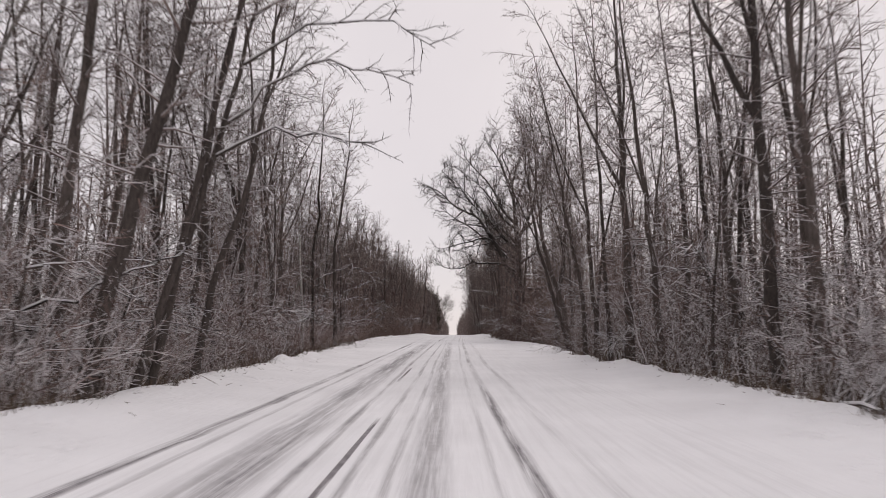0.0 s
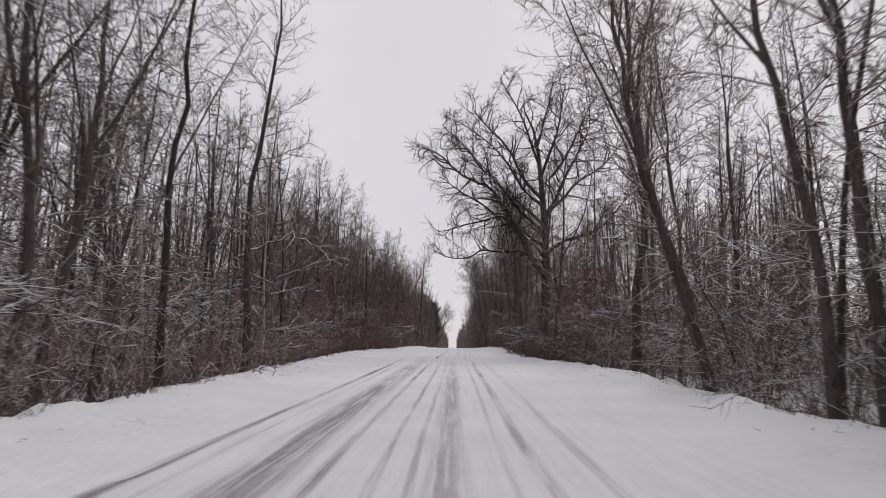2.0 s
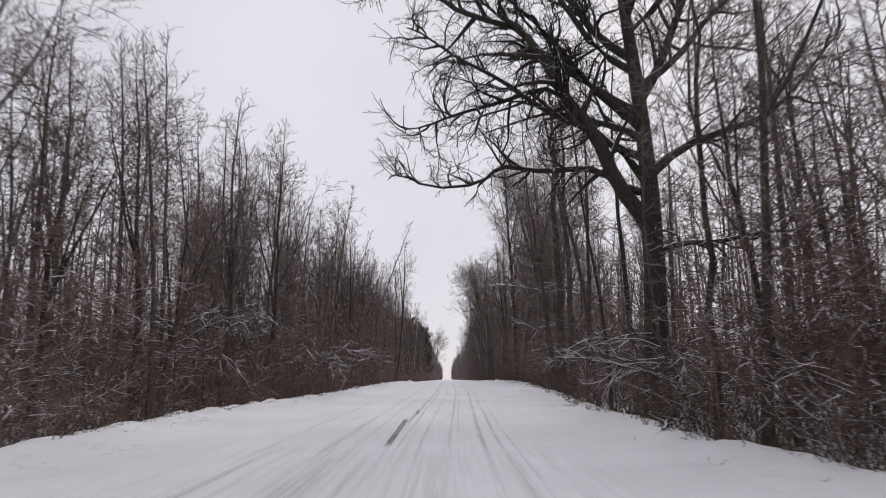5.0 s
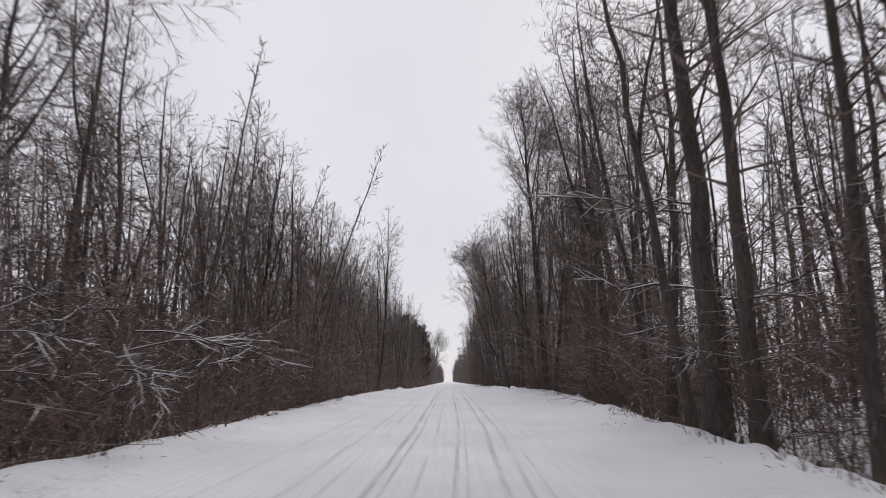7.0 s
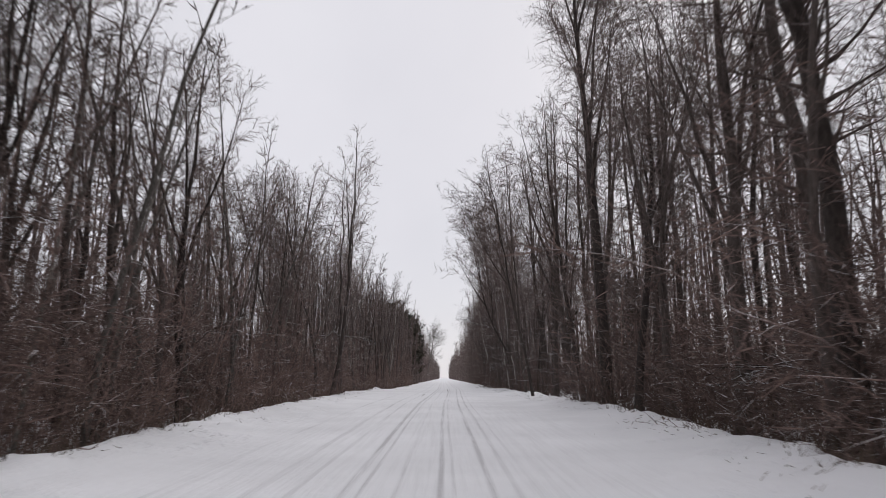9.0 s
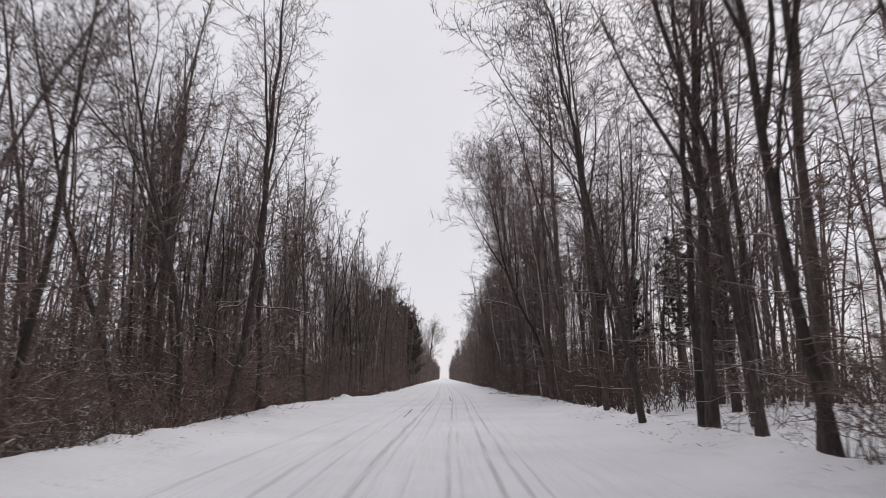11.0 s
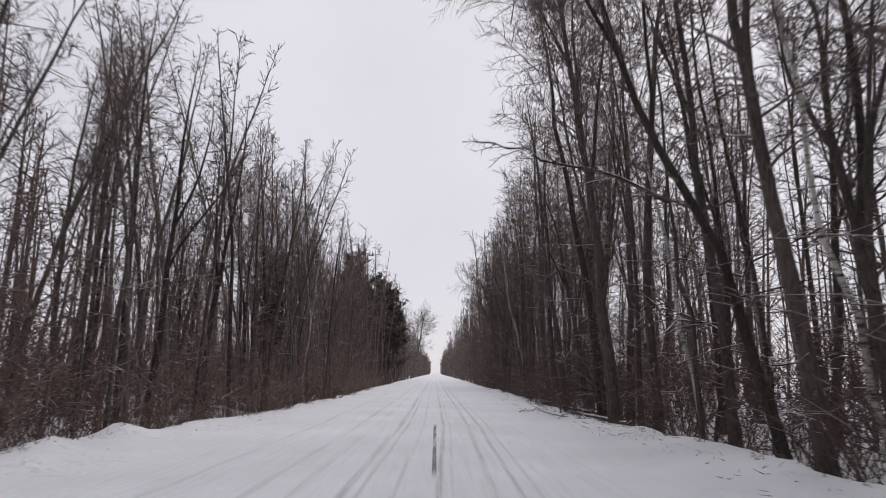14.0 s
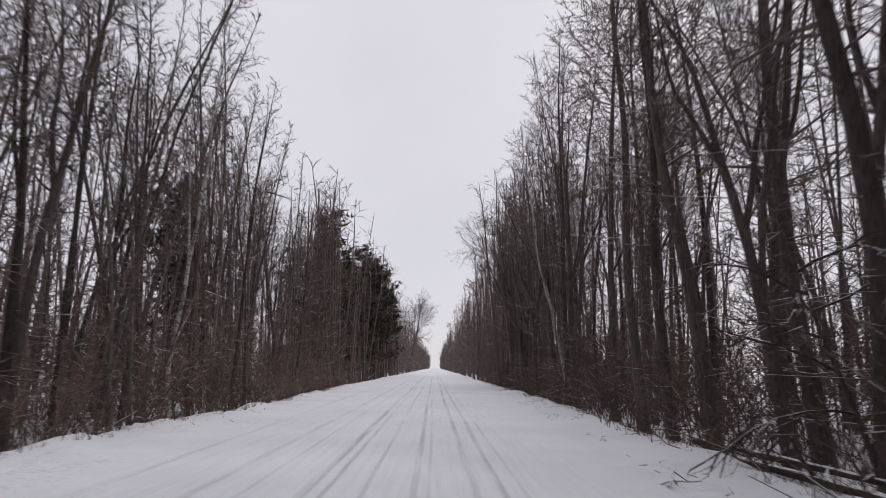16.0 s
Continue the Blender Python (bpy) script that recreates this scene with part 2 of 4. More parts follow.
    lump = ramp_node(nodes, links, lump, [(0.50, (0, 0, 0)), (0.64, (1, 1, 1))])
    where = noise_node(nodes, links, geo.outputs["Position"], 0.45, 2.0)
    where = ramp_node(nodes, links, where, [(0.46, (0, 0, 0)), (0.58, (1, 1, 1))])
    verge = math_node(nodes, links, "MULTIPLY_ADD", outside.outputs["Fac"], 1.2, 2.6, clamp=True)
    lump = math_node(nodes, links, "MULTIPLY", math_node(nodes, links, "MULTIPLY", lump, where), verge)
    both = math_node(nodes, links, "MULTIPLY_ADD", lump, 2.2, both)
    links.new(bump_node(nodes, links, both, 0.6, 0.035), shader.inputs["Normal"])
    return m


GROUND = snow_ground()


# ---- ground ----
LEFT_EDGE = ([0, 25, 50, 60, 70, 85, 115, 124, 132, 138, 144, 155, 175, 300],
             [-5.7, -6.2, -7.1, -7.4, -6.0, -5.4, -5.6, -6.2, -5.5, -5.1, -4.55, -4.4, -4.7, -5.0])
RIGHT_EDGE = ([0, 15, 25, 33, 40, 47, 53, 62, 70, 80, 93, 110, 120, 130, 140, 160, 300],
              [4.9, 5.6, 4.9, 5.0, 5.8, 5.0, 3.7, 3.6, 4.2, 4.6, 5.4, 5.0, 4.8, 5.2, 4.6, 4.9, 5.0])
LANE = ([0, 25, 55, 75, 105, 135, 200], [-0.35, -0.5, -0.3, 0.15, 0.2, 0.7, 0.5])


def ragged(y, seed):
    return 0.22 * noise.noise((y * 0.35, seed, 0)) + 0.16 * noise.noise((y * 1.1, seed, 3)) + 0.08 * noise.noise((y * 3.0, seed, 6))


def edge_left(y):
    return float(np.interp(y, *LEFT_EDGE)) + ragged(y, 3.1)


def edge_right(y):
    return float(np.interp(y, *RIGHT_EDGE)) - ragged(y, 13.1)


# heaps of ploughed snow: place, height, radius
HEAPS = [(5.3, 20.4, 0.18, 0.7), (5.1, 18.0, 0.15, 0.5), (-6.0, 29.5, 0.16, 0.3), (-5.8, 34.2, 0.14, 0.3), (4.8, 24.5, 0.16, 0.35),
         (-6.8, 60.5, 0.12, 0.3), (-5.3, 86.0, 0.14, 0.4), (-5.5, 131.5, 0.2, 0.4), (5.0, 133.5, 0.16, 0.4), (4.8, 110.5, 0.14, 0.35), (-5.9, 21.1, 0.24, 0.36),
         (4.4, 38.0, 0.14, 0.4), (-6.4, 46.0, 0.16, 0.4), (4.4, 84.0, 0.14, 0.5), (-5.2, 99.0, 0.14, 0.4)]


def off_road(x, y):
    """How far outside the ploughed snow's edge a place lies; negative on the road."""
    return max(edge_left(y) - x, x - edge_right(y))


def ground_z(x, y):
    """Height of the snow: a slightly domed carriageway, ploughed banks, a shallow ditch, the forest floor."""
    z = profile(y)
    out = off_road(x, y)
    fine = noise.noise((x * 1.3, y * 1.1, 0.5)) + 0.5 * noise.noise((x * 3.1, y * 2.7, 4.5))
    if out < -2.6:
        lane = x - float(np.interp(y, *LANE))
        rut = sum(d * math.exp(-((lane - at) / (w + 0.05)) ** 2) for at, w, d, _ in (WET_RUTS if y < 48 else DRY_RUTS))
        return z - rut + 0.006 * fine
    t = max(0.0, min(1.0, (out + 2.6) / 2.6))
    clods = max(0.0, noise.noise((x * 2.3, y * 2.0, 8.5))) * max(0.0, noise.noise((x * 0.7, y * 0.4, 2.5)) + 0.25)
    bank = float(np.interp(y, [122, 140], [0.17, 0.0])) * t * t + 0.06 * t * fine + 0.32 * t * clods
    if out > 0:
        u = min(1.0, out / 1.3)
        u = u * u * (3 - 2 * u)
        bank = (1 - u) * bank + u * (-0.28 + 0.10 * fine)
        v = max(0.0, min(1.0, (out - 2.0) / 6))
        bank += v * (0.25 + 0.25 * noise.noise((x * 0.15, y * 0.15, 9)))
    for hx, hy, high, wide in HEAPS:
        if abs(hy - y) < 1.6 and abs(hx - x) < 1.6:
            bank += high * math.exp(-((hx - x) ** 2 + (hy - y) ** 2) / wide ** 2) * (1 + 0.5 * fine)
    return z + bank


def mesh_from(name, verts, faces, mats, smooth=False):
    me = bpy.data.meshes.new(name)
    me.from_pydata(verts, [], faces)
    for m in mats:
        me.materials.append(m)
    if smooth:
        me.polygons.foreach_set("use_smooth", [True] * len(me.polygons))
    me.update()
    return me


def ground_sheet():
    xs = [-900, -400, -180, -90, -50, -35, -27, -22, -18, -15, -13, -11.5, -10.4]
    xs += [-9.6 + 0.17 * i for i in range(100)]
    xs += [7.6, 8.4, 9.3, 10.3, 11.5, 13, 15, 18, 22, 27, 35, 50, 90, 180, 400, 900]
    ys = [-300, -100, -40, -20, -10, -5]
    ys += [-2 + 0.32 * i for i in range(500)]
    ys += [158 + 1.2 * i for i in range(50)] + [220, 235, 255, 280, 320, 380, 460, 560, 700, 900, 1300, 2000, 3500]
    verts = [(x, y, ground_z(x, y)) for y in ys for x in xs]
    n = len(xs)
    faces = [(j * n + i, j * n + i + 1, (j + 1) * n + i + 1, (j + 1) * n + i)
             for j in range(len(ys) - 1) for i in range(n - 1)]
    me = mesh_from("ground", verts, faces, [GROUND], True)
    lane = me.attributes.new("lane_x", "FLOAT", "POINT")
    lane.data.foreach_set("value", [x - float(np.interp(y, *LANE)) for x, y, z in verts])
    off = me.attributes.new("off_road", "FLOAT", "POINT")
    off.data.foreach_set("value", [off_road(x, y) for x, y, z in verts])
    ob = new("ground", me)
    return tagged(ob, "snow-covered forest road with wheel ruts and ploughed banks", "ground", kind="structure")


ground = ground_sheet()

# ---- growing trees ----
SHOOT = 0.0085


class Wood:
    """Collects tapered tubes into one mesh."""

    def __init__(self):
        self.verts, self.faces = [], []

    def tube(self, pts, radii, sides):
        base, n = len(self.verts), len(pts)
        for i in range(n):
            d = (pts[min(i + 1, n - 1)] - pts[max(i - 1, 0)]).normalized()
            u = d.orthogonal().normalized() if abs(d.z) < 0.95 else (Vector((1, 0, 0)) - d * d.x).normalized()
            v = d.cross(u)
            for k in range(sides):
                a = 2 * math.pi * k / sides
                self.verts.append(pts[i] + (u * math.cos(a) + v * math.sin(a)) * radii[i])
        for i in range(n - 1):
            for k in range(sides):
                k2 = (k + 1) % sides
                self.faces.append((base + i * sides + k, base + i * sides + k2,
                                   base + (i + 1) * sides + k2, base + (i + 1) * sides + k))

    def blade(self, p, q, w):
        base = len(self.verts)
        self.verts += [p - w, p + w, q]
        self.faces.append((base, base + 1, base + 2))

    def strip(self, p, m, q, w):
        base = len(self.verts)
        self.verts += [p - w, p + w, m + w * 0.75, m - w * 0.75, q]
        self.faces += [(base, base + 1, base + 2, base + 3), (base + 3, base + 2, base + 4)]

    def mesh(self, name, mat, smooth=True):
        return mesh_from(name, self.verts, self.faces, [mat], smooth)


def bend(rng, p, d, length, n, up=0.0, wob=0.15):
    """A wandering line of n steps from p along d, pulled up (or down) on its way."""
    pts, d = [p.copy()], d.normalized()
    for _ in range(n):
        d = (d + Vector((rng.gauss(0, wob), rng.gauss(0, wob), rng.gauss(0, wob) + up))).normalized()
        pts.append(pts[-1] + d * (length / n))
    return pts


def taper(r0, r1, n, power=1.0):
    return [r0 + (r1 - r0) * (i / n) ** power for i in range(n + 1)]


def along(pts, f):
    k = f * (len(pts) - 1)
    i = min(int(k), len(pts) - 2)
    return pts[i].lerp(pts[i + 1], k - i), (pts[i + 1] - pts[i]).normalized()


def side_dir(rng, d, angle):
    u = d.orthogonal().normalized()
    v = d.cross(u)
    a = rng.uniform(0, 2 * math.pi)
    return d * math.cos(angle) + (u * math.cos(a) + v * math.sin(a)) * math.sin(angle)


def spray(rng, wood, pts, twig, gap, up=0.0, wide=SHOOT, depth=2, spread=(0.55, 1.2), start=0.18, fine=0.32):
    """Bent side shoots along a limb, each with finer shoots of its own."""
    length = sum((b - a).length for a, b in zip(pts, pts[1:]))
    n = max(3, int(length / gap))
    for i in range(n):
        f = min(start + (1 - start) * (i + rng.random()) / n, 0.999)
        p, d = along(pts, f)
        ln = twig * rng.uniform(0.55, 1.25) * (1.2 - 0.65 * f)
        way = side_dir(rng, d, rng.uniform(*spread))
        way = (way + Vector((0, 0, up))).normalized()
        if depth == 1:
            wood.blade(p, p + way * ln, side_dir(rng, way, math.pi / 2) * wide)
            continue
        mid = p + way * ln * 0.5
        on = (way + Vector((rng.gauss(0, 0.22), rng.gauss(0, 0.22), rng.gauss(0, 0.18) + up))).normalized()
        end = mid + on * ln * 0.5
        wood.strip(p, mid, end, side_dir(rng, way, math.pi / 2) * wide * 1.35)
        spray(rng, wood, [p, mid, end], ln * 0.44, gap * fine, up, wide * 0.85, depth - 1, spread, 0.12)


def guided(rng, points, height, wob):
    """A trunk line through the points given as (sideways, height), going on to the full height."""
    way = [Vector((points[0][0] * 0, 0, -0.5))] + [Vector((x, 0, z)) for x, z in points if z < height]
    last = way[-1] - way[-2]
    if height - way[-1].z > 0.5:
        last = (last.normalized() + Vector((0, 0, 0.6))).normalized()
        way.append(way[-1] + last * ((height - way[-1].z) / max(0.4, last.z)))
    out, total = [], [0.0]
    for a, b in zip(way, way[1:]):
        total.append(total[-1] + (b - a).length)
    for i in range(15):
        s = total[-1] * i / 14
        k = max(j for j in range(len(way) - 1) if total[j] <= s + 1e-9)
        p = way[k].lerp(way[k + 1], (s - total[k]) / (total[k + 1] - total[k]))
        out.append(p)
    for _ in range(2):
        out = [out[0]] + [(a + b * 2 + c) / 4 for a, b, c in zip(out, out[1:], out[2:])] + [out[-1]]
    return [p + Vector((rng.gauss(0, wob), rng.gauss(0, wob), 0)) * min(1, i / 3) for i, p in enumerate(out)]


def slim_tree(seed, height, r0, first, reach, count, angle, up, spacing=0.24, wob=0.02,
              fork=0.4, forks=0, bark_mat=None, twig_mat=None, dead=0, points=None, droop=0.0, wide=SHOOT):
    """Trunk mesh and crown mesh of a bare broad-leaved tree that grew up among others."""
    rng = random.Random(seed)
    trunk_wood, crown = Wood(), Wood()
    if points:
        trunk = guided(rng, points, height, 0.045)
    else:
        trunk = bend(rng, Vector((0, 0, -0.5)), Vector((0, 0, 1)), height + 0.5, 12, 0.03, wob)
    n = len(trunk) - 1
    radii = [r0 * (1.4 if i == 0 else 1.08 if i == 1 else 1.0) * (1 - i / n) ** 0.85 + 0.007 for i in range(n + 1)]
    trunk_wood.tube(trunk, radii, 9 if points else 7)
    stems = [(trunk, radii, first)]
    for k in range(forks):
        f = min(0.72, fork + 0.11 * k)
        p, d = along(trunk, f)
        second = bend(rng, p, side_dir(rng, d, rng.uniform(0.2, 0.42)), height * (1 - f) * rng.uniform(0.75, 0.95), 8, 0.07, 0.07)
        rad2 = taper(radii[int(f * n)] * rng.uniform(0.5, 0.75), 0.007, 8)
        trunk_wood.tube(second, rad2, 5)
        stems.append((second, rad2, 0.15))
    for pts, rad, start in stems:
        m = count if pts is trunk else count // 3
        for i in range(m):
            g = (i + rng.random()) / m
            f = min(start + (1 - start) * g, 0.99)
            p, d = along(pts, f)
            a = angle * (1.15 - 0.6 * g) * rng.uniform(0.8, 1.2)
            ln = reach * max(0.24, math.sin(math.pi * (0.20 + 0.72 * g))) * rng.uniform(0.5, 1.15)
            b = bend(rng, p, side_dir(rng, d, a), ln, 4, up, 0.13)
            rr = max(0.010, rad[min(int(f * (len(rad) - 1)), len(rad) - 1)] * rng.uniform(0.2, 0.38))
            crown.tube(b, taper(rr, 0.004, 4), 4 if points else 3)
            spray(rng, crown, b, 0.22 + ln * 0.36, spacing, up * 0.8 - droop, wide)
    for _ in range(dead):
        p, d = along(trunk, rng.uniform(0.08, max(first, 0.3)))
        b = bend(rng, p, side_dir(rng, d, rng.uniform(1.1, 1.6)), rng.uniform(0.5, reach), 4, -0.02, 0.14)
        crown.tube(b, taper(0.014, 0.005, 4), 3)
        spray(rng, crown, b, 0.55, 0.22, 0, wide, 1)
    return [trunk_wood.mesh("trunk", bark_mat or BARK), crown.mesh("crown", twig_mat or TWIG)]


def bush_mesh(seed, height, width, stems):
    """Brushwood: thin stems from one stool, with fine side shoots."""
    rng = random.Random(seed)
    made, twigs = [], Wood()
    for _ in range(stems):
        a = rng.uniform(0, 2 * math.pi)
        d = Vector((math.cos(a) * width * rng.uniform(0.1, 1), math.sin(a) * width * rng.uniform(0.1, 1), 1))
        p = Vector((math.cos(a), math.sin(a), 0)) * rng.uniform(0, 0.5) - Vector((0, 0, 0.3))
        h = height * rng.uniform(0.55, 1.1)
        s = bend(rng, p, d, h, 6, -0.03, 0.14)
        wood = Wood()
        wood.tube(s, taper(0.008 * h / 3 + 0.005, 0.004, 6), 3)
        made.append(wood.mesh("stem", BRUSH))
        spray(rng, twigs, s, 0.35 + h * 0.2, 0.2, -0.08, 0.0075, 2, (0.6, 1.25))
    return made + [twigs.mesh("crown", BRUSH)]


def thicket_mesh(seed, height, stems):
    """Tall brush: whippy arching stems close together, with long level side branches in tiers."""
    rng = random.Random(seed)
    made, twigs = [], Wood()
    for _ in range(stems):
        a = rng.uniform(0, 2 * math.pi)
        out = Vector((math.cos(a), math.sin(a), 0))
        h = height * rng.uniform(0.6, 1.1)
        s = bend(rng, out * rng.uniform(0.1, 1.0) - Vector((0, 0, 0.3)), out * rng.uniform(0, 0.4) + Vector((0, 0, 1)), h, 7, -0.01, 0.15)
        wood = Wood()
        wood.tube(s, taper(0.016 * h / 6 + 0.006, 0.004, 7), 3)
        made.append(wood.mesh("stem", BRUSH))
        n = int(h / 0.42)
        for i in range(n):
            f = 0.12 + 0.86 * (i + rng.random()) / n
            p, d = along(s, f)
            ln = (0.5 + 0.22 * h) * (1.25 - 0.75 * f) * rng.uniform(0.6, 1.2)
            b = bend(rng, p, side_dir(rng, d, rng.uniform(0.8, 1.4)), ln, 3, 0.0, 0.16)
            twigs.strip(b[0], b[1].lerp(b[2], 0.5), b[3], side_dir(rng, d, math.pi / 2) * 0.010)
            spray(rng, twigs, [b[0], b[1].lerp(b[2], 0.5), b[3]], 0.6, 0.25, -0.02, 0.0088, 2, (0.4, 1.0), 0.15, 0.6)
        spray(rng, twigs, s, 0.6, 0.3, 0.05, 0.0078, 1, (0.4, 0.9))
    return made + [twigs.mesh("crown", BRUSH)]


def arching_mesh(seed, height, limbs):
    """A low tree bowed under snow: a short stem and long level limbs with fans of twigs."""
    rng = random.Random(seed)
    wood, made = Wood(), []
    stem = bend(rng, Vector((0, 0, -0.3)), Vector((rng.gauss(0, 0.15), rng.gauss(0, 0.15), 1)), height + 0.6, 5, 0, 0.1)
    wood.tube(stem, taper(0.05, 0.012, 5), 6)
    made.append(wood.mesh("stem", BARK))
    for i in range(limbs):
        p, d = along(stem, 0.35 + 0.62 * (i + rng.random()) / limbs)
        a = rng.uniform(0, 2 * math.pi)
        limb = Wood()
        b = bend(rng, p, Vector((math.cos(a), math.sin(a), rng.uniform(0.15, 0.6))), rng.uniform(1.6, 3.2), 6, -0.09, 0.11)
        limb.tube(b, taper(0.024, 0.007, 6), 4)
        spray(rng, limb, b, 0.85, 0.2, -0.04, 0.0085, 2, (0.35, 0.8), 0.2, 0.5)
        made.append(limb.mesh("limb", SNOWY))
    return made


def pine_mesh(seed, height, r0, first, reach, clumps, blade=0.24, per=12):
    """A pine: straight trunk, whorled limbs, tufts of needles."""
    rng = random.Random(seed)
    trunk_wood, crown, limbs = Wood(), Wood(), Wood()
    trunk = bend(rng, Vector((0, 0, -0.4)), Vector((0, 0, 1)), height + 0.4, 10, 0.02, 0.02)
    trunk_wood.tube(trunk, [r0 * (1 - 0.92 * i / 10) + 0.01 for i in range(11)], 8)
    for i in range(clumps):
        f = first + (1 - first) * (i + rng.random()) / clumps
        p, d = along(trunk, min(f, 0.99))
        g = (f - first) / (1 - first)
        ln = reach * (0.42 + 0.66 * math.sin(math.pi * min(1, 0.12 + 0.80 * g))) * rng.uniform(0.35, 1.1)
        b = bend(rng, p, side_dir(rng, d, 1.25 - 0.5 * g), ln, 3, 0.10, 0.08)
        limbs.tube(b, taper(0.03, 0.008, 3), 3)
        for k in range(max(2, int(ln / 0.30))):
            q, e = along(b, rng.uniform(0.3, 1.0) * 0.999)
            q = q + Vector((rng.gauss(0, 0.16), rng.gauss(0, 0.16), rng.gauss(0, 0.12)))
            for _ in range(per):
                w = Vector((rng.gauss(0, 1), rng.gauss(0, 1), rng.gauss(0.25, 0.7))).normalized()
                crown.blade(q, q + w * blade * rng.uniform(0.7, 1.3), w.orthogonal().normalized() * blade * 0.14)
    return [trunk_wood.mesh("trunk", BARK), limbs.mesh("branchwork", TWIG), crown.mesh("crown", NEEDLES, False)]


def thing(name, meshes, label, category, group="", m=None):
    """An Empty at the base with its meshes as parts."""
    top = new(name)
    top.empty_display_size = 0.3
    for me in meshes:
        p = new(me.name.split(".")[0], me)
        p.parent = top
    tagged(top, label, category, group)
    if m is not None:
        top.matrix_basis = m
    return top


def stand(x, y, turn=0.0, size=1.0, tip_x=0.0, tip_y=0.0):
    """Pose of a plant on the ground, tipped by some degrees."""
    return pose(x, y, ground_z(x, y), tip_x, tip_y, turn) @ Matrix.Scale(size, 4)

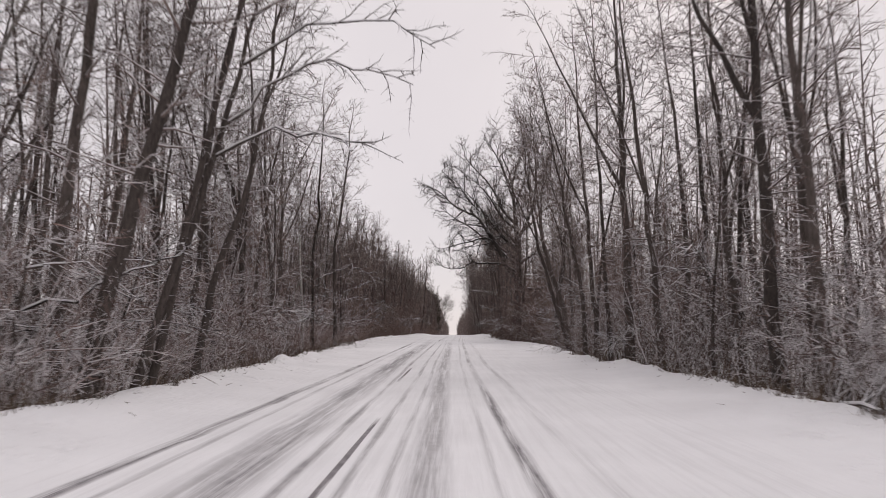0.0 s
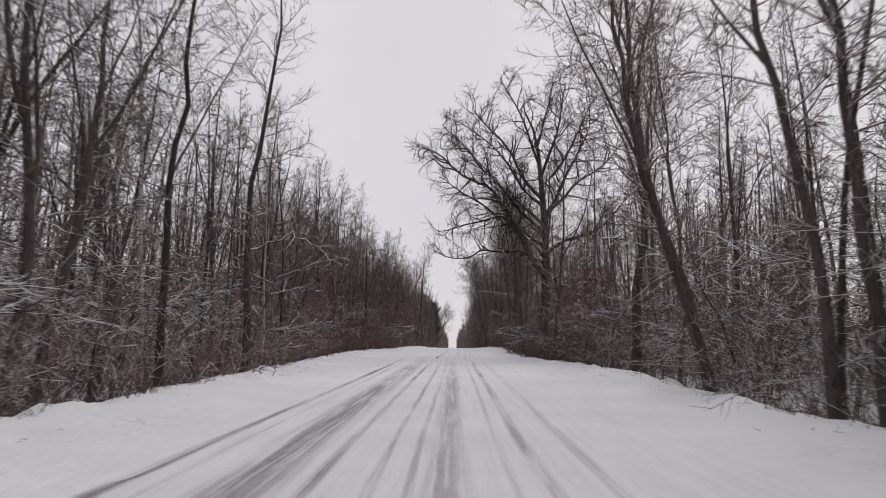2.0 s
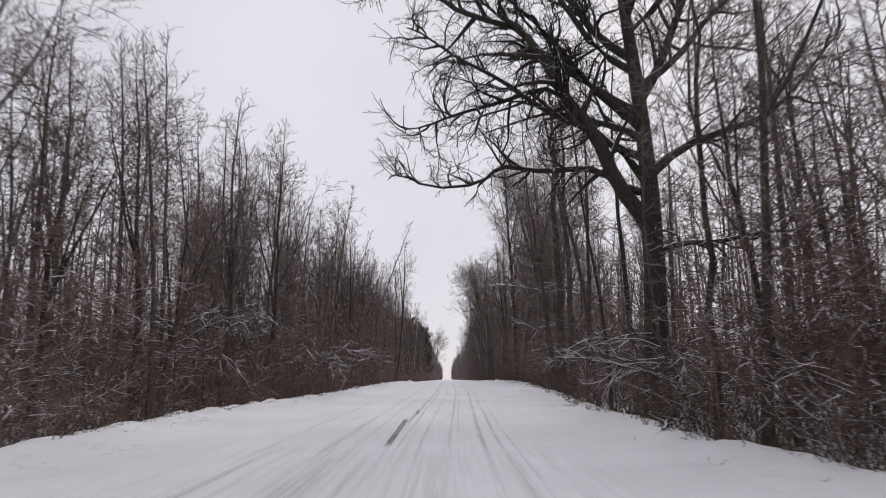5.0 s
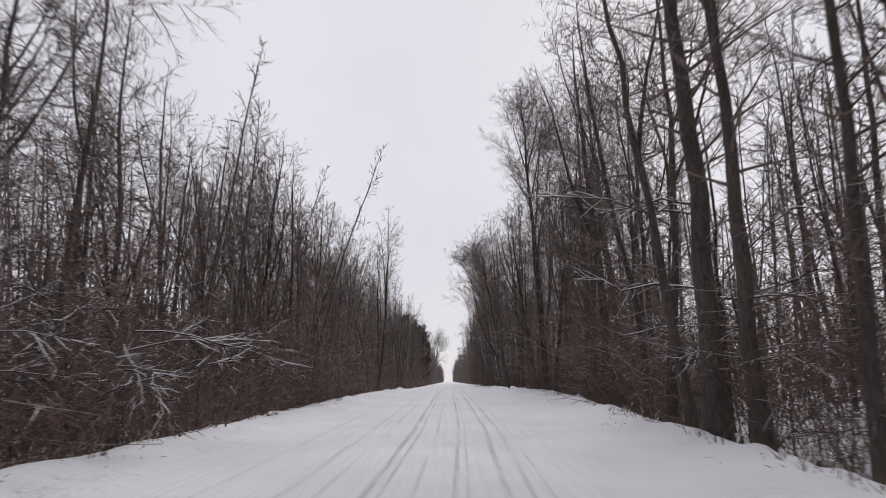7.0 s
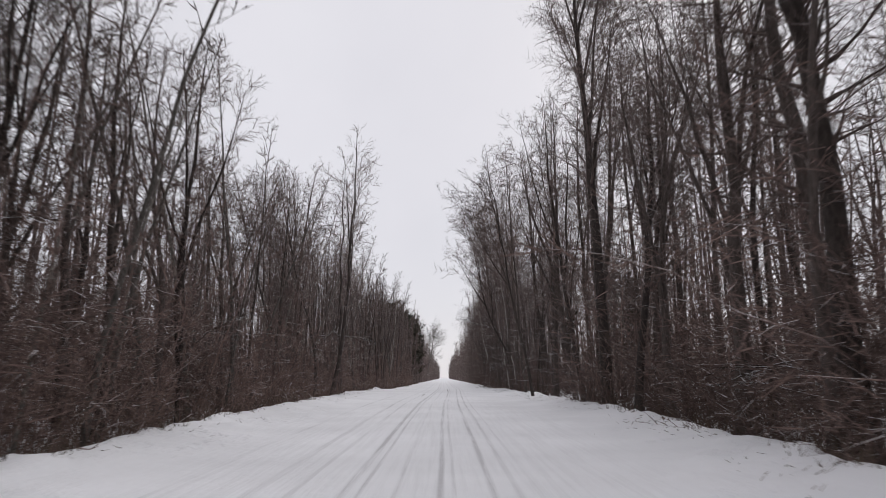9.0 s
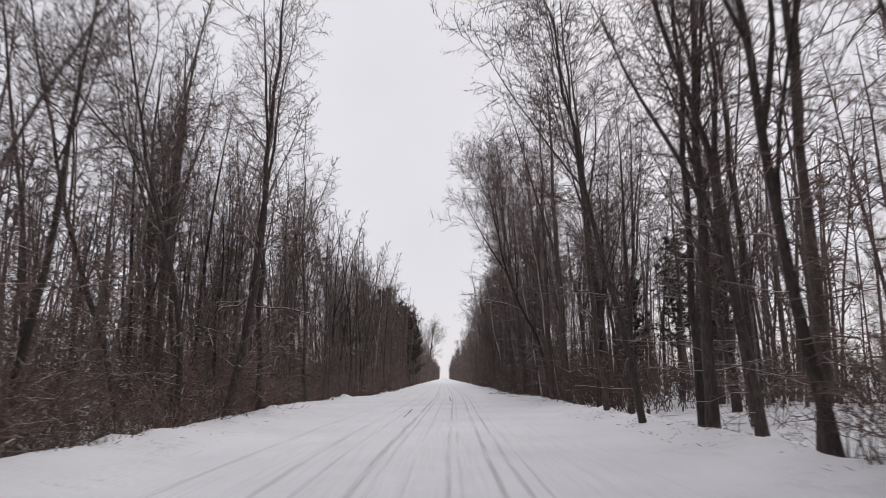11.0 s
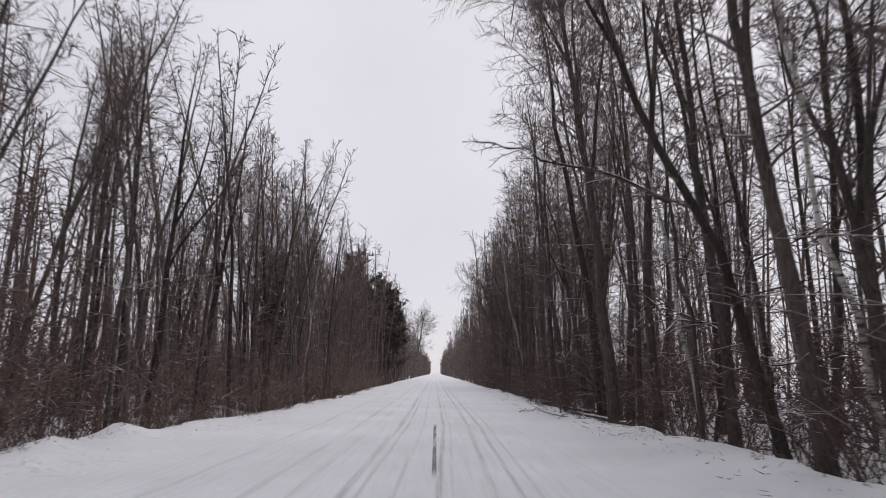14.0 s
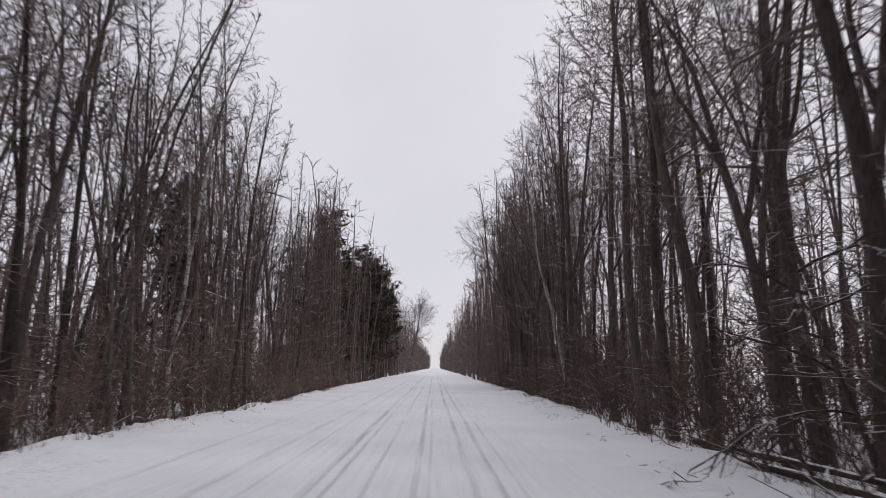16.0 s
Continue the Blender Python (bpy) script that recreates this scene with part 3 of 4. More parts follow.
# ---- trees along the road that stand out: x, y, trunk radius, trunk line as (sideways, height) ----
STANDING = [
    ("alder", -6.97, 11.56, 0.20, [(0.39, 2.8), (0.97, 5.1), (1.62, 7.6)]),
    ("alder", -6.49, 12.20, 0.10, [(0.92, 3.1), (1.61, 6.8)]),
    ("alder", -8.09, 12.54, 0.17, [(-0.1, 2.7), (0.05, 7.4)]),
    ("bent", -6.73, 15.76, 0.12, [(0.42, 2.4), (1.09, 4.5), (1.38, 6.0)]),
    ("alder", 7.11, 12.62, 0.14, [(-0.15, 3.1), (-0.42, 8.2)]),
    ("alder", 6.70, 13.71, 0.20, [(-0.23, 2.9), (-0.18, 8.8)]),
    ("alder", 8.40, 15.40, 0.15, [(-0.1, 3.0), (-0.1, 8.0)]),
    ("alder", 9.30, 17.00, 0.12, [(0.1, 4.0), (-0.1, 9.0)]),
    ("alder", 7.70, 18.00, 0.12, [(-0.15, 3.5), (-0.3, 8.5)]),
    ("alder", 8.60, 22.00, 0.14, [(-0.1, 4.0), (-0.2, 9.0)]),
    ("alder", 6.50, 20.76, 0.15, [(-0.33, 5.6), (-0.98, 11.6)]),
    ("alder", 6.11, 23.29, 0.22, [(0.03, 4.1), (-0.04, 7.3)]),
    ("alder", 5.86, 24.94, 0.11, [(-0.2, 4.0), (-0.3, 8.2)]),
    ("alder", 5.53, 25.80, 0.12, [(-0.15, 3.5), (-0.49, 8.4)]),
    ("bent", 5.21, 26.48, 0.115, [(-0.17, 3.0), (-0.62, 5.7), (-1.07, 7.6)]),
    ("alder", -7.08, 31.02, 0.12, [(-0.08, 3.8), (0.02, 7.1)]),
    ("bent", 5.61, 31.63, 0.14, [(-0.99, 3.4), (-1.63, 5.3), (-2.49, 11.8)]),
    ("bent", 5.97, 32.60, 0.19, [(-0.93, 3.5), (-1.55, 5.1), (-1.82, 8.0)]),
    ("alder", -7.07, 36.99, 0.15, [(-0.25, 5.9), (0.16, 8.4), (0.39, 10.6)]),
    ("forked", 6.45, 41.10, 0.20, [(0.0, 2.2), (0.3, 4.4), (0.55, 6.6)]),
    ("bent", 6.10, 35.70, 0.085, [(0.05, 1.5), (0.42, 2.1), (0.3, 3.2), (0.2, 4.5), (0.05, 6.0)]),
    ("alder", 9.10, 59.60, 0.15, [(0.0, 6.0), (0.1, 11.0)]),
    ("alder", 5.30, 54.12, 0.13, [(0.3, 3.0), (0.6, 6.0)]),
    ("alder", 5.10, 55.60, 0.11, [(0.08, 3.1), (0.22, 6.5)]),
    ("alder", -10.76, 65.95, 0.11, [(-0.4, 7.3), (-0.8, 11.9)]),
    ("alder", 5.20, 67.95, 0.14, [(0.2, 3.1), (0.3, 5.2)]),
    ("alder", 5.25, 70.99, 0.20, [(0.0, 4.9), (0.02, 8.4)]),
    ("alder", 4.92, 72.05, 0.29, [(0.06, 4.1), (0.05, 9.1)]),
    ("alder", 4.95, 73.21, 0.14, [(-0.38, 3.3), (-0.71, 6.5), (-1.08, 9.9)]),
    ("alder", 7.97, 85.21, 0.17, [(0.08, 4.6), (0.04, 8.0)]),
    ("alder", 9.00, 86.27, 0.11, [(0.37, 4.3), (0.75, 9.7)]),
    ("alder", 8.30, 87.00, 0.16, [(0.07, 4.3), (0.08, 9.7)]),
    ("alder", 6.85, 87.83, 0.29, [(0.0, 4.7), (-0.24, 9.1)]),
    ("alder", 8.13, 90.50, 0.30, [(-0.05, 4.3), (-0.34, 8.2)]),
    ("alder", 6.80, 91.82, 0.23, [(0.3, 7.4), (0.4, 13.3)]),
    ("crown", 6.10, 100.50, 0.22, [(-0.2, 6.4), (-0.35, 9.7)]),
    ("alder", 8.60, 112.60, 0.14, [(0.1, 4.0), (0.0, 9.0)]),
    ("alder", 9.80, 115.20, 0.12, [(-0.2, 4.0), (-0.4, 9.0)]),
    ("alder", 5.39, 107.67, 0.15, [(0.18, 4.1), (0.27, 6.8)]),
    ("alder", 5.60, 108.60, 0.11, [(-0.03, 2.4), (0.1, 7.1)]),
    ("bent", 4.60, 109.34, 0.09, [(-0.39, 2.3), (-0.9, 4.4)]),
    ("alder", 4.70, 113.09, 0.09, [(-0.17, 2.0), (-0.4, 5.0)]),
    ("bent", -6.50, 110.90, 0.10, [(-0.1, 3.0), (-0.7, 4.9), (-1.3, 6.6)]),
    ("bent", -7.40, 110.00, 0.10, [(-0.1, 1.0), (-0.9, 3.0), (-1.8, 5.0)]),
    ("alder", -6.14, 113.10, 0.15, [(0.63, 2.9), (0.87, 6.6)]),
    ("alder", -6.10, 116.63, 0.13, [(-0.2, 4.3), (-0.2, 7.2)]),
    ("alder", 5.36, 122.54, 0.20, [(-0.06, 3.6), (-0.15, 6.3)]),
    ("alder", 7.41, 123.65, 0.25, [(-0.12, 3.5), (-0.41, 6.8)]),
    ("alder", 5.13, 124.60, 0.16, [(-0.13, 5.3), (-0.13, 8.5)]),
    ("alder", -6.60, 126.43, 0.09, [(-0.3, 3.9), (-0.4, 6.6)]),
    ("alder", 6.03, 128.20, 0.17, [(-0.35, 3.1), (-0.87, 7.2)]),
    ("bent", 6.01, 129.26, 0.12, [(-0.61, 3.0), (-1.64, 4.6), (-2.33, 6.6)]),
    ("alder", 5.92, 130.88, 0.12, [(-0.15, 3.6), (-0.4, 6.5)]),
    ("alder", 6.57, 139.57, 0.16, [(0.27, 4.4), (0.29, 7.4)]),
    ("alder", 6.02, 140.60, 0.19, [(-0.15, 3.1), (-0.57, 5.2)]),
    ("alder", 7.12, 144.21, 0.20, [(-0.33, 4.5), (-0.53, 10.3)]),
    ("crown", 5.30, 136.50, 0.15, [(-0.4, 6.0), (-0.9, 10.0)]),
    ("end", -6.0, 300.0, 0.30, [(0.6, 5.0), (1.6, 9.0)]),
    ("birch", -5.85, 150.20, 0.075, [(-0.17, 1.2), (0.06, 3.0), (0.27, 5.3)]),
    ("birch", 6.75, 161.42, 0.10, [(-0.61, 2.5), (-1.43, 6.5)]),
    ("birch", 5.95, 126.54, 0.05, [(-0.63, 2.7), (-0.9, 4.5)]),
    ("birch", 5.75, 131.60, 0.05, [(-0.6, 3.4), (-0.9, 5.5)]),
]
for i, (kind, x, y, r, line) in enumerate(STANDING):
    h = {"bent": 11.5 + 12 * r, "birch": 12.5}.get(kind, 12.0 + 17 * min(r, 0.25) + (i * 7 % 5) * 0.4)
    if kind == "birch":
        meshes = slim_tree(700 + i, h, 0.8 * r, 0.42, 1.6, 34, 0.75, 0.04, droop=0.06, bark_mat=BIRCH, points=line, fork=0.35, forks=r > 0.06)
        name, label = "birch_tree", "slender leaning birch with pale flecked bark"
    elif kind == "bent":
        meshes = slim_tree(700 + i, h, 0.8 * r, 0.3, 2.6, 34, 1.0, 0.06, points=line, dead=10, fork=0.45, forks=3)
        name, label = "leaning_tree", "crooked bare tree leaning out over the snowy road"
    elif kind == "forked":
        meshes = slim_tree(700 + i, 13.0, r, 0.40, 2.8, 30, 0.95, 0.06, points=line, dead=14, fork=0.5, forks=3, spacing=0.22)
        name, label = "maple_tree", "bare tree whose trunk forks high up into a wide crown"
    elif kind == "end":
        meshes = slim_tree(700 + i, 19.0, r, 0.35, 6.5, 40, 0.9, 0.05, points=line, dead=3, fork=0.4, forks=2, bark_mat=PALE, twig_mat=PALE)
        name, label = "ash_tree", "pale grey bare tree spreading over the far end of the road"
    elif kind == "crown":
        meshes = slim_tree(700 + i, 20.5 if r > 0.2 else 17.0, r, 0.42, 4.0, 50, 0.62, 0.05, points=line, spacing=0.22, dead=5, fork=0.4, forks=5)
        name, label = "aspen_tree", "tall bare tree with a broad upswept crown"
    else:
        meshes = slim_tree(700 + i, h, 0.8 * r, 0.30, 2.0 + 3 * r, 46, 1.1, 0.05, points=line, spacing=0.27, dead=14, fork=0.42, forks=i % 3)
        thick = "thick-trunked" if r > 0.18 else "slender"
        name, label = "alder_tree", f"{thick} bare alder with dark bark at the road's edge"
    thing(name, meshes, label, "tree", "trees at the road's edge", stand(x, y))


# ---- the old oak: limbs as start height on the trunk, radius, way points from the trunk's foot ----
OAK_LIMBS = [
    (6.8, 0.12, [(-1.8, -0.4, 7.8), (-3.2, -0.5, 7.6), (-5.0, -0.6, 7.2), (-6.6, -0.6, 7.1), (-7.6, -0.5, 7.6)]),
    (7.0, 0.12, [(-1.6, -0.4, 8.9), (-3.3, -0.6, 9.8), (-5.0, -0.6, 9.5), (-6.4, -0.5, 9.4), (-7.6, -0.4, 8.9)]),
    (5.6, 0.25, [(-0.8, -0.3, 7.4), (-2.0, -0.6, 9.5), (-3.0, -0.8, 11.0), (-4.8, -0.8, 12.7), (-7.4, -0.6, 14.4), (-9.6, 0.0, 15.6)]),
    (8.0, 0.13, [(-2.0, 0.6, 9.6), (-4.0, 1.0, 11.2), (-6.0, 1.2, 12.2), (-7.6, 1.2, 13.4)]),
    (9.0, 0.13, [(-2.2, -0.6, 11.0), (-4.4, -1.0, 13.4), (-6.2, -1.2, 15.0), (-7.4, -1.2, 16.6)]),
    (11.0, 0.12, [(-2.0, 0.2, 13.0), (-4.2, 0.4, 15.6), (-6.0, 0.6, 17.4)]),
    (10.0, 0.16, [(1.8, 0.4, 12.6), (2.8, 0.6, 15.2), (3.7, 0.8, 18.2)]),
    (11.5, 0.15, [(-1.6, 0.6, 14.0), (-3.8, 1.0, 17.0), (-5.2, 1.2, 18.8)]),
    (7.4, 0.15, [(2.2, -0.6, 8.8), (4.2, -1.0, 9.6), (6.2, -1.2, 11.8)]),
    (8.6, 0.14, [(-0.8, 2.4, 10.4), (-1.6, 4.2, 12.4), (-2.2, 5.2, 14.8)]),
    (13.0, 0.12, [(0.8, -1.2, 16.0), (1.4, -2.0, 19.6)]),
    (14.0, 0.11, [(-1.8, -0.5, 17.0), (-3.2, -1.0, 20.2)]),
    (12.5, 0.12, [(2.0, 0.8, 15.4), (3.4, 1.0, 17.6), (4.2, 1.1, 19.8)]),
    (9.5, 0.13, [(-1.8, 1.2, 11.4), (-4.0, 2.0, 14.0), (-6.4, 2.5, 16.8)]),
    (10.5, 0.12, [(1.8, -1.2, 11.8), (3.8, -2.2, 13.4), (5.4, -2.6, 15.4)]),
    (15.5, 0.10, [(0.4, 0.6, 18.4), (0.9, 0.8, 21.0)]),
    (4.8, 0.10, [(1.6, -0.8, 5.2), (3.0, -1.6, 4.9), (4.3, -2.4, 5.5)]),
]


def oak():
    r = random.Random(5)
    top = new("oak_tree")
    top.matrix_basis = stand(5.95, 61.5)
    trunk = [Vector(p) for p in ((-0.1, 0, -0.5), (-0.1, 0, 0.3), (-0.08, 0, 1.4), (0, 0, 2.8), (0.08, 0, 4.2), (0.12, 0.03, 5.6), (0.15, 0.05, 7.2),
                                 (0.1, 0.1, 9.0), (0.0, 0.15, 11.0), (-0.15, 0.2, 13.0), (-0.3, 0.25, 15.0), (-0.65, 0.3, 16.8), (-1.3, 0.4, 18.3), (-1.35, 0.3, 19.6))]
    radii = [0.60, 0.46, 0.38, 0.35, 0.33, 0.31, 0.27, 0.24, 0.22, 0.19, 0.13, 0.085, 0.05, 0.02]
    wood = Wood()
    wood.tube(trunk, radii, 14)
    p = new("trunk", wood.mesh("trunk", OAK))
    p.parent = top
    for height, r0, stops in OAK_LIMBS:
        k = max(i for i in range(len(trunk)) if trunk[i].z <= height)
        start = trunk[k].lerp(trunk[k + 1], (height - trunk[k].z) / (trunk[k + 1].z - trunk[k].z))
        way = [start] + [Vector(q) for q in stops]
        pts = []
        for n, (a, b) in enumerate(zip(way, way[1:])):
            for m in range(3):
                sway = 0.0 if n + m == 0 else 0.32
                pts.append(a.lerp(b, m / 3) + Vector((r.gauss(0, sway), r.gauss(0, sway), r.gauss(0, sway))))
        pts.append(way[-1])
        for _ in range(2):
            pts = [pts[0]] + [(a + b * 2 + c) / 4 for a, b, c in zip(pts, pts[1:], pts[2:])] + [pts[-1]]
        wood, shoots = Wood(), Wood()
        wood.tube(pts, taper(r0 * 1.15, 0.022, len(pts) - 1, 0.8), 7)
        span = sum((b - a).length for a, b in zip(pts, pts[1:]))
        for n in range(int(span / 0.42)):
            f = 0.15 + 0.84 * (n + r.random()) / int(span / 0.42)
            q, d = along(pts, f)
            sub = bend(r, q, side_dir(r, d, r.uniform(0.6, 1.1)), r.uniform(1.3, 3.5) * (1.2 - 0.5 * f) * (1.0 if q.z > 9 else 0.6), 5, 0.03, 0.28)
            rs = r0 * 0.42 * (1.15 - 0.7 * f) + 0.016
            wood.tube(sub, taper(rs, 0.010, 5), 4)
            for _ in range(10 if q.z > 9 else 5):
                q2, d2 = along(sub, r.uniform(0.25, 0.98))
                tw = bend(r, q2, side_dir(r, d2, r.uniform(0.5, 1.1)), r.uniform(0.5, 1.2), 3, 0.0, 0.3)
                wood.tube(tw, taper(0.016, 0.007, 3), 3)
                spray(r, shoots, tw, 0.34, 0.11, depth=1)
        limb = new("limb", wood.mesh("limb", OAK))
        limb.parent = top
        fans = new("branchwork", shoots.mesh("branchwork", OAK))
        fans.parent = limb
        tagged(fans, kind="stuff")
    # shoots that sprout from the old bark
    fur = Wood()
    for _ in range(150):
        q, d = along(trunk, r.uniform(0.1, 0.55))
        way = side_dir(r, d, r.uniform(1.1, 1.7))
        b = bend(r, q + way * 0.25, way, r.uniform(0.3, 1.1), 3, 0.08, 0.2)
        fur.tube(b, taper(0.012, 0.005, 3), 3)
        spray(r, fur, b, 0.3, 0.1, depth=1)
    p = new("trunk_fuzz", fur.mesh("trunk_fuzz", TWIG))
    p.parent = top
    tagged(p, kind="stuff")
    tagged(top, "massive old oak with a limb reaching across the road", "tree")


oak()

# ---- the trees and brush between them ----
rng = random.Random(11)
ALDER = [slim_tree(100 + i, 13.5 + 1.0 * (i % 4), 0.10 + 0.02 * (i % 3), 0.34, 1.9, 44, 1.1, 0.06, spacing=0.27, dead=10, wob=0.05, wide=0.0106,
                   fork=0.4, forks=(1, 0, 2)[i % 3]) for i in range(6)]
TALL = [slim_tree(200 + i, 16 + i, 0.12, 0.46, 2.2, 56, 1.05, 0.07, dead=8, wide=0.0105, wob=0.03, fork=0.5, forks=i) for i in range(2)]
BIRCHES = [slim_tree(300 + i, 12.5 + i, 0.065, 0.42, 1.6, 40, 0.75, 0.05, droop=0.08, bark_mat=BIRCH) for i in range(2)]
POLES = [slim_tree(400 + i, 9.5 + i, 0.042 + 0.008 * i, 0.45, 1.0, 26, 0.9, 0.07, spacing=0.25, dead=6, wob=0.035, wide=0.0108,
                   bark_mat=(BARK, PALE, BARK, PALE)[i]) for i in range(4)]
SPREADING = [slim_tree(240 + i, 13.0 + 1.2 * i, 0.13, 0.24, 3.0, 30, 1.0, 0.08, spacing=0.25, dead=5, wob=0.06, wide=0.0095, fork=(0.25, 0.34, 0.3)[i], forks=3)
             for i in range(3)]
THICKETS = [thicket_mesh(550 + i, 4.4 + 1.0 * i, 5 + i % 2) for i in range(4)]
BUSHES = [bush_mesh(500 + i, 2.2 + 0.4 * i, 0.9, 6) for i in range(4)]
ARCHING = [arching_mesh(570 + i, 2.2 + 0.7 * i, 7) for i in range(3)]
PINES = [pine_mesh(600 + i, 11.0 + 1.5 * i, 0.13, 0.30, 2.7, 130, 0.32, 15) for i in range(2)]
HIGH_PINES = [pine_mesh(620 + i, 16.0 + 2.0 * i, 0.18, 0.10, 4.2, 80, 0.66, 5) for i in range(2)]

KINDS = {
    "alder_tree": (ALDER, "bare grey-brown alder among the roadside trees", "tree"),
    "tall_alder_tree": (TALL, "tall slender bare alder with a high thin crown", "tree"),
    "maple_tree": (SPREADING, "wide-crowned bare tree with crooked twiggy boughs", "tree"),
    "birch_tree": (BIRCHES, "slender bare birch with pale flecked bark", "tree"),
    "sapling": (POLES, "thin straight bare sapling crowded among taller trees", "sapling"),
    "thicket": (THICKETS, "dense leafless thicket of whippy brown stems", "thicket"),
    "bush": (BUSHES, "leafless roadside brushwood with snow on its twigs", "bush"),
    "snowy_shrub": (ARCHING, "low bare shrub with long limbs bowed under snow", "shrub"),
    "pine_tree": (PINES, "dark green pine among bare trees", "tree"),
    "high_pine_tree": (HIGH_PINES, "tall dark pine in a dense roadside stand", "tree"),
}
MADE = {}


def plant(kind, x, y, turn=None, size=1.0, tip_x=0.0, tip_y=0.0, which=None):
    meshes, label, category = KINDS[kind]
    i = rng.randrange(len(meshes)) if which is None else which
    m = stand(x, y, rng.uniform(0, 360) if turn is None else turn, size, tip_x, tip_y)
    if (kind, i) not in MADE:
        MADE[kind, i] = thing(kind, meshes[i], label, category, "roadside " + category + "s", m)
        return MADE[kind, i]
    return copy_thing(MADE[kind, i], m)


def outward(side, y, out):
    return edge_left(y) - out if side < 0 else edge_right(y) + out


for side in (-1, 1):
    many = 102 if side < 0 else 80
    for row in range(many):
        y = 6 + 170 * (row + rng.random()) / many
        out = 1.0 + 9.0 * rng.random() ** 1.3
        if side > 0 and 106 < y < 127 and rng.random() < 0.4:
            continue
        if side > 0 and 34 < y < 66:
            out += 3 + (y > 50) * 3
        if (side > 0 and 80 < y < 94 or side < 0 and 101 < y < 117) and row % 2:
            continue
        if side > 0 and 64 < y < 80:
            if row % 2 == 0:
                continue
            out += 1.2
        kind = rng.choices(["alder_tree", "tall_alder_tree", "birch_tree"], [5, 1.2, 0.5])[0]
        low = 0.86 if side < 0 and (38 < y < 64 or y > 90) else 1.0
        plant(kind, outward(side, y, out), y, size=low * rng.uniform(0.8, 1.12), tip_x=rng.gauss(0, 1.5), tip_y=rng.gauss(0, 1.5))
    for row in range(52):
        y = rng.uniform(8, 175)
        if side > 0 and (106 < y < 127 or 32 < y < 58 or 62 < y < 78 and row % 2):
            continue
        plant("sapling", outward(side, y, rng.uniform(0.8, 8)), y, size=rng.uniform(0.7, 1.15), tip_x=rng.gauss(0, 2), tip_y=rng.gauss(0, 2))
    for row in range(90):
        y = 7 + 165 * (row + rng.random()) / 90
        if side > 0 and y > 104 and row % 3:
            continue
        plant("bush", outward(side, y, 0.6 + 3.6 * rng.random()), y, size=rng.uniform(0.6, 1.15))
    for row in range(125):
        y = 8 + 168 * (row + rng.random()) / 125
        if side > 0 and (106 < y < 127 or y > 127 and row % 2) or side > 0 and (60 < y < 77 and row % 3 or 79 < y < 93 and row % 2) or side < 0 and (136 < y < 147 or 102 < y < 112) and row % 2:
            continue
        plant("thicket", outward(side, y, 1.0 + 5 * rng.random()), y, size=rng.uniform(0.75, 1.2))
for row in range(34):
    y = rng.uniform(112, 175)
    plant("sapling", outward(-1, y, rng.uniform(0.8, 5)), y, size=rng.uniform(0.85, 1.2), tip_x=rng.gauss(0, 1.5), tip_y=rng.gauss(0, 1.5))
for row in range(26):
    y = 70 + 60 * (row + rng.random()) / 26
    if 101 < y < 117:
        continue
    plant(rng.choice(["alder_tree", "tall_alder_tree"]), outward(-1, y, 2 + 7 * rng.random()), y, size=rng.uniform(0.72, 0.9), tip_x=rng.gauss(0, 1.2), tip_y=rng.gauss(0, 1.2))


def leaning(kind, x, y, size, lean, side):
    """A tree that leans by some degrees towards the road."""
    turn = rng.uniform(0, 360)
    lx, ly = -side * math.cos(radians(turn)), side * math.sin(radians(turn))
    return plant(kind, x, y, turn, size, -lean * ly, lean * lx)


# side, from, to, how many, furthest out, size
for side, start, end, count, deep, size in ((-1, 19, 31, 8, 4.5, 1.0), (-1, 31, 48, 7, 5, 0.7), (-1, 46, 64, 9, 4, 0.82), (-1, 82, 92, 4, 4, 0.85), (-1, 114, 121, 3, 3.5, 0.95), (-1, 64, 82, 9, 6, 0.88), (-1, 88, 101, 5, 6, 0.85), 
                                            (1, 74, 80, 2, 2.5, 1.0), (1, 92, 108, 7, 2.0, 1.05), (1, 120, 130, 3, 4, 0.95), (1, 142, 182, 13, 2.5, 0.9)):
    for row in range(count):
        y = start + (end - start) * (row + rng.random()) / count
        leaning("maple_tree", outward(side, y, (2.0 if side < 0 else 0.7) + deep * rng.random() ** 1.4), y, size * rng.uniform(0.85, 1.12), rng.uniform(0, 2 if side < 0 else 3 if y > 136 else 6), side)
for row in range(22):
    y = 94 + 90 * (row + rng.random()) / 22
    if 106 < y < 124:
        continue
    plant(rng.choice(["alder_tree", "tall_alder_tree", "alder_tree"]), outward(1, y, 0.9 + 3.2 * rng.random()), y, size=rng.uniform(0.95, 1.15), tip_x=rng.gauss(0, 1.2), tip_y=rng.gauss(0, 1.2))
for row in range(16):
    y = 113 + 40 * (row + rng.random()) / 16
    plant(rng.choice(["alder_tree", "tall_alder_tree", "sapling"]), outward(-1, y, 1.5 + 7 * rng.random()), y, size=rng.uniform(0.72, 0.92), tip_x=rng.gauss(0, 1.0), tip_y=rng.gauss(0, 1.0))
for row in range(14):
    y = 112 + 20 * (row + rng.random()) / 14
    plant(rng.choice(["alder_tree", "sapling", "sapling"]), outward(1, y, 4.5 + 9 * rng.random()), y, size=rng.uniform(0.8, 1.05), tip_x=rng.gauss(0, 1.2), tip_y=rng.gauss(0, 1.2))
